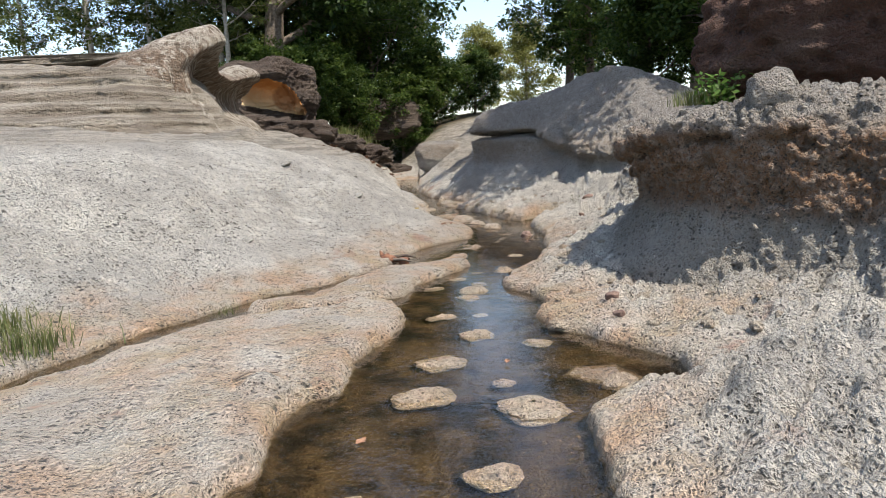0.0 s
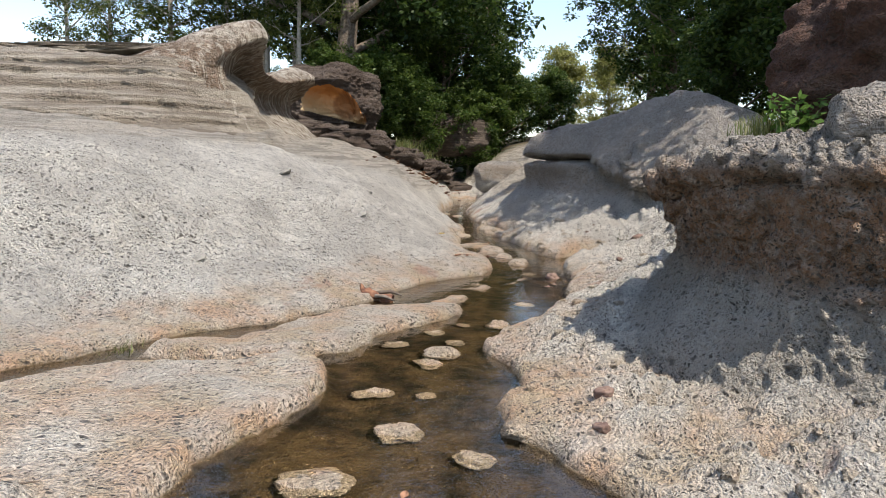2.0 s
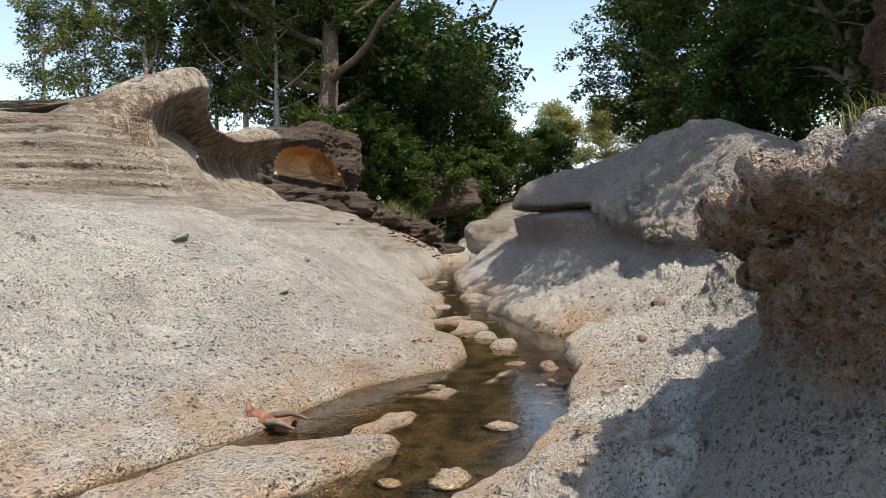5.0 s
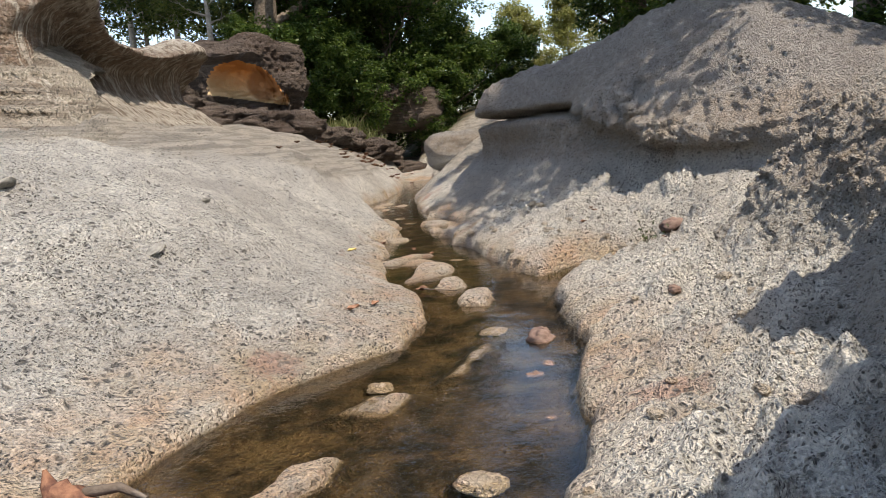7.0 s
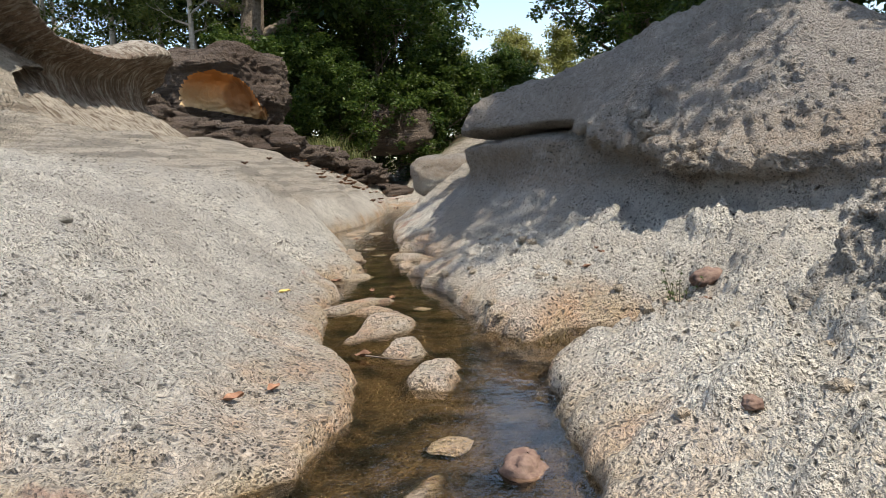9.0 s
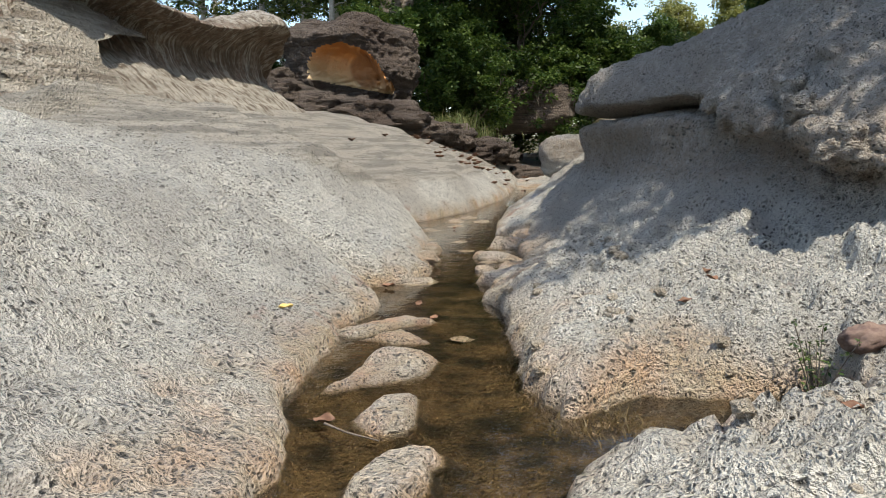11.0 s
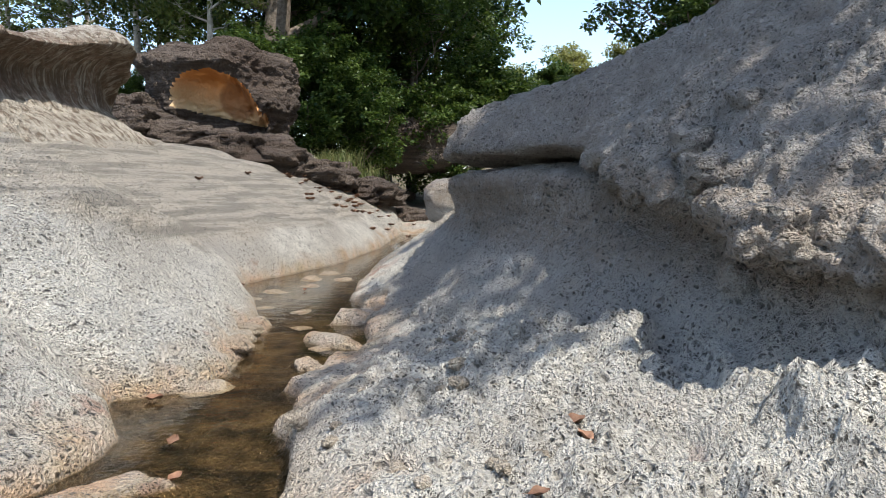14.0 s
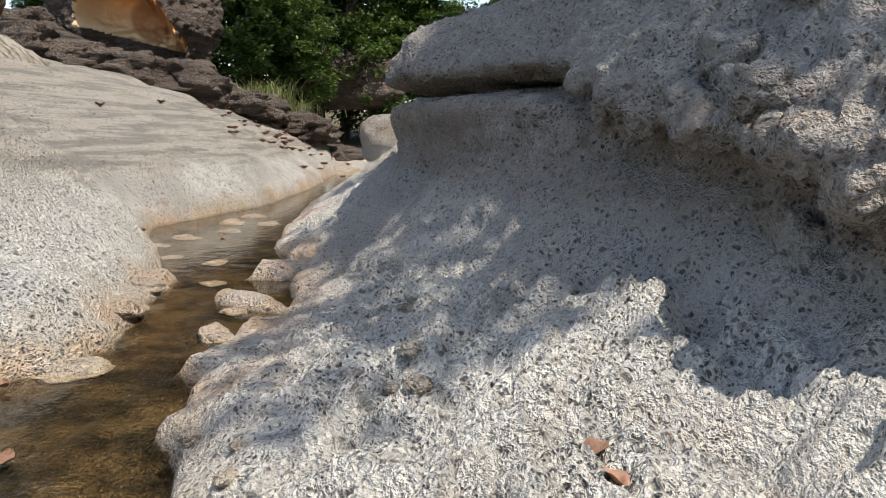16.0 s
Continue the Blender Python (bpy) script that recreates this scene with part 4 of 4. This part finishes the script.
def leaves(rng, centres, radius, per, size, flat=0.6):
    """Folded leaf blades in clumps round the centres."""
    n = len(centres) * per
    c = np.repeat(centres, per, axis=0)
    d = rng.normal(size=(n, 3))
    d /= np.linalg.norm(d, axis=1)[:, None]
    p = c + d * (radius * rng.uniform(0.15, 1, n) ** 0.6)[:, None] * np.array([1, 1, flat])
    axis = rng.normal(size=(n, 3)) * np.array([1, 1, 0.5]) + d * 0.5 - np.array([0, 0, 0.25])
    axis /= np.linalg.norm(axis, axis=1)[:, None]
    side = np.cross(axis, rng.normal(size=(n, 3)) * 0.5 + np.array([0, 0, 1]))
    side /= np.linalg.norm(side, axis=1)[:, None] + 1e-9
    s = (size * rng.uniform(0.6, 1.3, n))[:, None]
    v = np.stack([p, p + axis * s * 0.5 + side * s * 0.28, p + axis * s, p + axis * s * 0.5 - side * s * 0.28], 1)
    return v.reshape(-1, 3), np.arange(n * 4).reshape(-1, 4)


def tree_meshes(name, seed, height, trunk, spread, bark, leafm, limbs=9, first=0.35, clumps=120, per=110, leaf=0.22, clump=0.7, lean=0.0, droop=0.0):
    rng = np.random.RandomState(seed)
    k = np.linspace(0, 1, 12)
    bend = rng.normal(size=2) * 0.03 * height
    path = np.stack([bend[0] * np.sin(k * 3) + lean * k * height, bend[1] * np.sin(k * 2.4), k * height], -1)
    limbs_p, tips = [tube(path, trunk * (1 - 0.85 * k) + 0.01, 10)], []
    for i in range(limbs):
        f = first + (1 - first) * (i + rng.uniform(0, 0.8)) / limbs
        start = np.array([np.interp(f, k, path[:, c]) for c in range(3)])
        a = i * 2.4 + rng.uniform(-0.4, 0.4)
        reach = spread * (1.1 - 0.6 * abs(f - first - 0.15)) * rng.uniform(0.7, 1.1) * (1 - 0.55 * max(0, f - 0.6) / 0.4)
        out = np.array([math.cos(a), math.sin(a), rng.uniform(0.15, 0.55) - droop])
        s = np.linspace(0, 1, 9)[:, None]
        lp = start + out * reach * s + np.array([0, 0, 0.25 * reach]) * s**2 * (1 - 1.3 * droop) + rng.normal(size=(9, 3)) * 0.03 * reach * s
        limbs_p.append(tube(lp, trunk * 0.42 * (1 - 0.85 * f) * (1 - 0.85 * s[:, 0]) + 0.012, 6))
        for j in range(5):
            g = rng.uniform(0.3, 1)
            b0 = lp[int(g * 8)]
            tw = rng.normal(size=3) * np.array([1, 1, 0.5])
            tw = tw / np.linalg.norm(tw) * reach * 0.38 + np.array([0, 0, 0.1])
            tp = b0 + tw * np.linspace(0, 1, 5)[:, None]
            limbs_p.append(tube(tp, np.linspace(trunk * 0.09 + 0.008, 0.006, 5), 5))
            tips += [tp[2], tp[3], tp[4]]
        tips += [lp[5], lp[7], lp[8]]
    tips = np.array(tips)
    c = tips[rng.randint(0, len(tips), clumps)] + rng.normal(size=(clumps, 3)) * clump * 0.8
    wood = mesh_from(name + "_wood", *joined(limbs_p), bark)
    crown = mesh_from(name + "_crown", *leaves(rng, c, clump, per, leaf), leafm, smooth=False)
    return wood, crown


def tree(kind, at, turn=0.0, scale=1.0, label="", category="tree", group="trees along the bank"):
    ob = new("tree", None)
    ob.matrix_world = pose(*at, 0, 0, turn) @ Matrix.Scale(scale, 4)
    part("trunk", kind[0], ob)
    part("crown", kind[1], ob)
    return tagged(ob, label, category, group)


def ground_at(x, y):
    return float(ground_height(np.array([x]), np.array([y]))[0])


spreading = tree_meshes("spreading", 3, 11.0, 0.42, 6.5, m_bark, m_leaf_dark, 15, 0.24, 680, 60, 0.22, 0.52)
broad = tree_meshes("broad", 5, 10.0, 0.26, 3.6, m_bark, m_leaf, 15, 0.2, 460, 54, 0.20, 0.42)
slim = tree_meshes("slim", 9, 12.0, 0.16, 2.2, m_pale_bark, m_leaf_light, 16, 0.34, 240, 40, 0.20, 0.42)
bushy = tree_meshes("bushy", 12, 5.0, 0.12, 2.4, m_bark, m_leaf, 14, 0.05, 340, 70, 0.19, 0.4)
yellowish = tree_meshes("yellowish", 15, 8.0, 0.2, 3.2, m_pale_bark, m_leaf_yellow, 13, 0.15, 380, 50, 0.22, 0.5)

tree(broad, (7.3, 19.6, 1.9), 75, 0.9, "tall leafy green tree standing behind the rock dome")
# slim trees added for the shade they cast on the upper dome
tree(slim, (7.2, 14.2, 1.3), 160, 1.1, "slim pale-barked tree with sparse leaves")
tree(slim, (7.0, 17.3, 1.3), 40, 1.05, "slim pale-barked tree with sparse leaves")
T = "tall leafy green tree on the stream bank"
tree(spreading, (-9.0, 38, 2.6), 20, 1.5, "large spreading dark green tree behind the scarred rock")
for x, y, kd, tn, s in (
    (-7.6, 42, broad, 15, 1.15), (-6.0, 46, broad, 250, 1.2), (-12.5, 47, broad, 90, 1.1),
    (-2.8, 47, broad, 10, 1.0), (-4.2, 43, broad, 80, 0.9), (6.8, 41, broad, 50, 1.0), (-4.0, 50, broad, 200, 1.1), (-9.5, 46, broad, 140, 1.0), (-12, 41, slim, 30, 1.0),
    (-14.5, 43, slim, 120, 1.05), (-17, 45, slim, 200, 0.95), (-19.5, 42, slim, 250, 1.1), (-22, 47, slim, 300, 1.0), (-10.5, 37, slim, 70, 0.9), (-25, 45, slim, 0, 1.0), (-30, 48, slim, 60, 1.1), (-13.2, 40, slim, 160, 1.0), (-16, 41.5, slim, 10, 1.1),
    (8.0, 30, broad, 33, 1.0), (11.0, 27, broad, 99, 1.05), (14, 30, broad, 180, 1.1), (7.5, 38, broad, 222, 0.9), (10, 21, broad, 270, 0.9), (14, 20, broad, 300, 1.1), (18, 24, broad, 12, 1.1), (12, 36, broad, 44, 1.1),
):
    tree(kd, (x, y, ground_at(x, y) - 0.1), tn, s, "slim pale-barked tree with sparse leaves" if kd is slim else T)
for x, y, tn, s in ((-2.4, 40.5, 0, 0.8), (-1.0, 42, 100, 0.9), (-4.8, 37, 50, 0.7), (-6.4, 36.5, 140, 0.8), (-5.6, 38.5, 230, 0.85), (-8.5, 36, 210, 0.7), (6.5, 24, 40, 0.7), (8.0, 18.5, 150, 0.6), (7.5, 14, 300, 0.55), (9, 11.5, 10, 0.6), (1.8, 46, 60, 0.7), (-10.8, 36, 20, 0.45), (-14.5, 38.5, 130, 0.4), (-18, 40, 220, 0.4)):
    tree(bushy, (x, y, ground_at(x, y) - 0.1), tn, s, "dense green bush under the trees", "bush", "bushes under the trees")
for x, y, tn, s in ((3.5, 70, 0, 1.0), (8, 74, 120, 1.1), (-2, 78, 240, 1.0), (14, 68, 60, 1.0)):
    tree(yellowish, (x, y, ground_at(x, y) - 0.1), tn, s, "distant yellow-green tree beyond the stream bend", group="distant trees")


# ---- small things on the ground ----
ground_z = base[:, 2].reshape(GX.shape)


def top_at(x, y):
    """Height of the finished ground sheet."""
    i, j = np.searchsorted(gx, x), np.searchsorted(gy, y)
    return float(ground_z[i - 1 : i + 1, j - 1 : j + 1].mean())


def stone_mesh(seed):
    n = (30, 20)
    th = np.linspace(0, 2 * math.pi, n[0], endpoint=False)
    ph = np.linspace(-math.pi / 2 + 0.03, math.pi / 2 - 0.03, n[1])
    T_, P_ = np.meshgrid(th, ph, indexing="ij")
    q = np.stack([np.cos(P_) * np.cos(T_), np.cos(P_) * np.sin(T_), np.sin(P_)], -1).reshape(-1, 3)
    q = np.sign(q) * np.abs(q) ** 0.85
    d = 1 + 0.45 * fbm(q * 1.1 + seed * 5.3, 4, 0.6) + 0.10 * (cratered(q + seed, 3.5) - 0.6)
    return mesh_from("stone", q * d[:, None], grid_faces(*n, wrap=True), m_stone)


stone_kinds = [stone_mesh(s) for s in range(8)]
# x, y, half width
REEF_A = [(0.15, 5.12, 0.134), (0.06, 4.51, 0.148), (0.63, 4.26, 0.147), (0.39, 3.55, 0.103), (0.08, 6.31, 0.07), (0.51, 4.7, 0.05), (1.14, 4.6, 0.097), (-0.17, 3.36, 0.06), (0.39, 5.74, 0.10), (0.16, 6.35, 0.076), (0.44, 6.35, 0.047), (0.28, 7.92, 0.068), (0.47, 7.63, 0.064), (0.41, 7.27, 0.11), (0.47, 8.24, 0.052), (0.36, 7.02, 0.096), (0.04, 7.48, 0.085), (0.97, 9.26, 0.083), (0.76, 8.3, 0.096)]
REEF_B = [(1.14, 6.78, 0.082), (1.0, 5.81, 0.10), (0.79, 5.48, 0.08), (1.0, 11.31, 0.075), (0.42, 10.35, 0.07), (0.6, 14.2, 0.066), (-0.3, 16.04, 0.15)]
REEF_C = [(-0.67, 17.58, 0.13), (-0.65, 18.87, 0.08), (0.09, 17.28, 0.08), (-0.49, 16.92, 0.15), (-1.12, 19.07, 0.08), (0.19, 16.67, 0.10), (-0.35, 18.07, 0.08), (-1.4, 21.48, 0.17), (-1.46, 20.2, 0.13), (-1.53, 19.65, 0.105), (-1.36, 22.15, 0.15), (-0.95, 21.49, 0.11), (-0.64, 18.98, 0.063), (-1.2, 20.8, 0.10)]
srng = random.Random(4)
for n, (x, y, s) in enumerate(REEF_A + REEF_B + REEF_C):
    tall = 0.38 if s < 0.12 else 0.27
    ob = new("stone", stone_kinds[n % 8])
    h = s * srng.uniform(0.8, 1.15) * tall * 1.5
    ob.matrix_world = pose(x, y, max(-0.045, top_at(x, y) - 0.03) + h * 0.15, 0, 0, srng.uniform(0, 360)) @ Matrix.Diagonal((s * 1.15, s * srng.uniform(0.8, 1.2), h, 1))
    tagged(ob, "pale pitted stone lying in the shallow stream", "stone", "stones in the stream")
for x, y, s in ((1.29, 11.05, 0.10), (1.41, 6.01, 0.05), (1.36, 5.58, 0.042), (1.30, 10.57, 0.042), (1.22, 10.4, 0.045), (1.26, 9.82, 0.025), (2.62, 13.42, 0.10), (2.05, 10.9, 0.04)):
    me = stone_kinds[int(x * 100) % 8].copy()
    me.materials.clear()
    me.materials.append(m_redstone)
    ob = new("stone", me)
    ob.matrix_world = pose(x, y, max(top_at(x, y), -0.03) + s * 0.2, 12, 8, x * 900) @ Matrix.Diagonal((s, s * 0.8, s * 0.6, 1))
    tagged(ob, "red-brown stone at the water's edge", "stone", "brown stones")

# round grey spots of the slab, put in as flush flattened stones
for x, y, s in ((-2.17, 11.35, 0.10), (-1.13, 11.22, 0.085), (-2.0, 8.55, 0.07), (-1.35, 12.6, 0.06)):
    me = stone_kinds[3].copy()
    me.materials.clear()
    me.materials.append(m_grey_spot)
    ob = new("stone", me)
    ob.matrix_world = pose(x, y, top_at(x, y) + 0.004, 18, 22, x * 400) @ Matrix.Diagonal((s, s * 0.85, s * 0.28, 1))
    tagged(ob, "flat stone shape standing in for a grey spot on the slab", "stone", "grey stones in the slab")

# loose pebbles and crumbs of rock on the rough right bank
rr = np.random.RandomState(21)
for n in range(90):
    y = rr.uniform(4.5, 16.5)
    x = np.interp(y, RIGHT_Y, RIGHT_X) + rr.uniform(0.1, 1.1)
    s = rr.uniform(0.015, 0.05)
    ob = new("pebble", stone_kinds[n % 8])
    ob.matrix_world = pose(x, y, top_at(x, y) + s * 0.2, rr.uniform(-20, 20), 0, rr.uniform(0, 360)) @ Matrix.Diagonal((s, s * 0.8, s * 0.6, 1))
    tagged(ob, "small pale rock fragment on the stream bank", "pebble", "pebbles on the bank")


def dry_leaf_mesh(seed, material):
    """A curled oval leaf with a raised midrib and a stalk."""
    rg = np.random.RandomState(seed)
    u, v = np.meshgrid(np.linspace(0, 1, 12), np.linspace(-1, 1, 7), indexing="ij")
    wdt = 0.30 * np.sin(math.pi * np.clip(u, 0.02, 0.98)) ** 0.75
    curl, fold = rg.uniform(0.4, 0.9), rg.uniform(0.5, 1.0)
    z = fold * np.abs(v) * wdt + curl * (u - 0.5) ** 2 + 0.05 * np.sin(u * 9 + v * 3 + seed)
    p = np.stack([u - 0.5, v * wdt, z], -1).reshape(-1, 3)
    f = grid_faces(12, 7)
    st, sf = tube([(-0.5, 0, curl * 0.25), (-0.62, 0.01, curl * 0.25), (-0.75, 0.04, curl * 0.3)], [0.012, 0.01, 0.008], 5)
    v2, f2 = joined([(p, f), (st, sf)])
    return mesh_from("dry_leaf", v2, f2, material)


leaf_kinds = [dry_leaf_mesh(s, m_dry) for s in range(4)] + [dry_leaf_mesh(9, m_yellow_dry)]
for x, y, z, s, kd, tn in (
    (2.03, 14.55, 0.345, 0.16, 0, 40), (2.06, 14.42, 0.33, 0.15, 1, 130), (2.24, 14.64, 0.46, 0.13, 2, 200), (-0.42, 13.87, 0.2, 0.15, 4, 20), (-2.02, 17.55, 0.5, 0.16, 1, 80),
    (-0.43, 15.69, 0.0, 0.17, 3, 10), (0.05, 15.03, 0.0, 0.16, 2, 100), (0.40, 12.67, 0.02, 0.17, 0, 0), (0.10, 11.35, 0.1, 0.14, 3, 30), (0.21, 11.54, 0.1, 0.12, 1, 60), (0.30, 14.6, 0.01, 0.13, 3, 70),
    (-1.3, 18.9, 0.02, 0.14, 0, 30), (-1.1, 20.3, 0.05, 0.16, 1, 100), (-0.2, 3.9, 0.08, 0.10, 2, 50), (0.55, 5.0, 0.0, 0.09, 3, 80), (1.9, 14.0, 0.3, 0.12, 1, 20), (2.3, 12.3, 0.4, 0.12, 2, 310),
):
    ob = new("fallen_leaf", leaf_kinds[kd])
    ob.matrix_world = pose(x, y, max(top_at(x, y), 0.0) + 0.012, 8, -6, tn) @ Matrix.Scale(s * 0.62, 4)
    tagged(ob, "curled yellow dry leaf on the pale slab" if kd == 4 else "curled brown dry leaf lying on rock", "leaf", "fallen leaves")
# leaf litter under the scarred rock
lit = rr.normal(size=(160, 2)) * np.array([0.6, 2.0]) + np.array([-3.2, 29.5])
for n, (x, y) in enumerate(lit[:60]):
    ob = new("fallen_leaf", leaf_kinds[n % 4])
    ob.matrix_world = pose(x, y, top_at(x, y) + 0.02, 0, 0, n * 37) @ Matrix.Scale(0.2, 4)
    tagged(ob, "curled brown dry leaf lying on rock", "leaf", "fallen leaves")

# rotten log end at the foot of the slab
log = new("log", None)
log.matrix_world = pose(-0.45, 9.12, 0.03, 0, 0, -12)
k_ = np.linspace(0, 1, 9)
lv, lf = tube(np.stack([-0.14 + 0.30 * k_, 0.02 * np.sin(5 * k_), 0.03 - 0.04 * k_], -1), 0.052 + 0.014 * np.sin(k_ * 9) - 0.015 * k_, 7)
part("trunk", mesh_from("log_trunk", lv + 0.03 * fbm(lv * 22, 3)[:, None], lf, m_wood, smooth=False), log)
for n, pts in enumerate(([(-0.12, 0, 0.02), (-0.17, 0.02, 0.07), (-0.19, 0.03, 0.12)], [(-0.02, 0.03, 0.04), (0.12, 0.05, 0.06), (0.24, 0.04, 0.03)], [(0.0, -0.04, 0.02), (0.10, -0.07, 0.03), (0.22, -0.09, 0.0)])):
    sv_, sf_ = tube(pts, [0.045, 0.03, 0.008] if n == 0 else [0.022, 0.018, 0.008], 6)
    part("stub", mesh_from("log_stub", sv_, sf_, m_wood if n == 0 else m_bark, smooth=False), log, "broken upright stub" if n == 0 else "dark broken stick")
tagged(log, "broken reddish rotten log at the water's edge", "log")


def twig(name, pts, radius, label, material=None):
    v, f = tube(pts, np.linspace(radius, radius * 0.5, len(pts)), 6)
    return tagged(new(name, mesh_from(name, v, f, material or m_bark)), label, "twig", "twigs")


twig("twig", [(-0.98, 4.55, 0.13), (-0.90, 4.62, 0.15), (-0.82, 4.60, 0.14), (-0.75, 4.66, 0.13)], 0.006, "thin dry twig lying on the pale rock")
twig("twig", [(0.42, 12.62, 0.03), (0.55, 12.55, 0.03), (0.70, 12.52, 0.02)], 0.006, "thin dry twig lying in the stream")


def grass_mesh(seed, n, spread, length):
    rg = np.random.RandomState(seed)
    b0 = rg.normal(size=(n, 3)) * np.array([spread, spread, 0])
    lean = rg.normal(size=(n, 3)) * np.array([0.5, 0.5, 0])
    ln = (length * rg.uniform(0.5, 1.2, n))[:, None]
    w = np.cross(lean + np.array([0.01, 0, 0]), [0, 0, 1])
    w = w / (np.linalg.norm(w, axis=1)[:, None] + 1e-6) * 0.004
    up = np.array([0, 0, 1.0])
    m1 = b0 + (up * 0.6 + lean * 0.25) * ln
    tip = b0 + (up * 0.85 + lean * 0.9) * ln
    v = np.stack([b0 - w, b0 + w, m1 + w * 0.8, m1 - w * 0.8, tip - w * 0.1, tip + w * 0.1], 1).reshape(-1, 3)
    k = np.arange(n)[:, None] * 6
    f = np.concatenate([k + np.array([[0, 1, 2, 3]]), k + np.array([[3, 2, 5, 4]])])
    return mesh_from("grass", v, f, m_grass, smooth=False)


tufts = [grass_mesh(1, 260, 0.16, 0.22), grass_mesh(2, 90, 0.08, 0.14)]
for x, y, kd, s in ((-2.75, 5.55, 0, 1.0), (-3.05, 5.75, 0, 0.9), (-3.4, 5.5, 0, 1.0), (-1.83, 6.93, 1, 0.9), (2.36, 13.02, 1, 0.6), (2.5, 13.08, 1, 0.5), (1.75, 12.8, 1, 0.5), (2.9, 8.5, 0, 0.9), (-4.6, 31.5, 0, 2.5), (-3.9, 33, 0, 2.5), (-4.8, 34, 0, 3.0)):
    ob = new("grass_tuft", tufts[kd])
    z = 1.62 if (x, y) == (2.9, 8.5) else top_at(x, y)
    ob.matrix_world = pose(x, y, z - 0.01, 0, 0, x * 300) @ Matrix.Scale(s, 4)
    tagged(ob, "tuft of yellowing grass at the foot of the rock", "grass", "grass tufts", "stuff")


m_straw = leaf_material("dry_grass_blade", (0.10, 0.07, 0.03), (0.22, 0.16, 0.075))
straw = grass_mesh(5, 160, 0.09, 0.07)
straw.materials.clear()
straw.materials.append(m_straw)
for x, y, sc_ in ((1.56, 12.98, 1.0), (1.72, 12.92, 0.8), (1.44, 12.84, 0.7)):
    ob = new("grass_tuft", straw)
    ob.matrix_world = pose(x, y, max(top_at(x, y), -0.04), 0, 0, x * 300) @ Matrix.Scale(sc_, 4)
    tagged(ob, "clump of brown dead grass in the wet inlet", "grass", "grass tufts", "stuff")


def sprig(at, seed, height, stems, leafm, leaf, per, label):
    """A small leafy plant: thin stems with leaves along them."""
    rg = np.random.RandomState(seed)
    ob = new("plant", None)
    ob.location = at
    st, cs = [], []
    for n in range(stems):
        a = rg.uniform(0, 6.28)
        out = np.array([math.cos(a), math.sin(a), 0]) * height * rg.uniform(0.15, 0.5)
        s = np.linspace(0, 1, 7)[:, None]
        pth = out * s**1.5 + np.array([0, 0, height * rg.uniform(0.6, 1)]) * s
        st.append(tube(pth, np.linspace(0.006, 0.002, 7), 5))
        cs += list(pth[2:])
    part("stem", mesh_from("stem", *joined(st), m_bark), ob)
    part("foliage", mesh_from("foliage", *leaves(rg, np.array(cs), leaf * 0.9, per, leaf), leafm, smooth=False), ob)
    return tagged(ob, label, "plant")


m_leaf_fresh = leaf_material("fresh_leaf", (0.07, 0.15, 0.03), (0.17, 0.27, 0.06))
sprig((3.05, 8.3, 1.42), 3, 0.5, 12, m_leaf_fresh, 0.085, 8, "bright green leafy plant beside the brown boulder")
sprig((3.6, 9.6, 1.35), 4, 0.5, 12, m_leaf_fresh, 0.085, 8, "bright green leafy plant beside the brown boulder")
sprig((2.42, 13.36, top_at(2.42, 13.36)), 5, 0.5, 9, m_leaf, 0.022, 7, "thin twiggy weed growing from a wet crack")
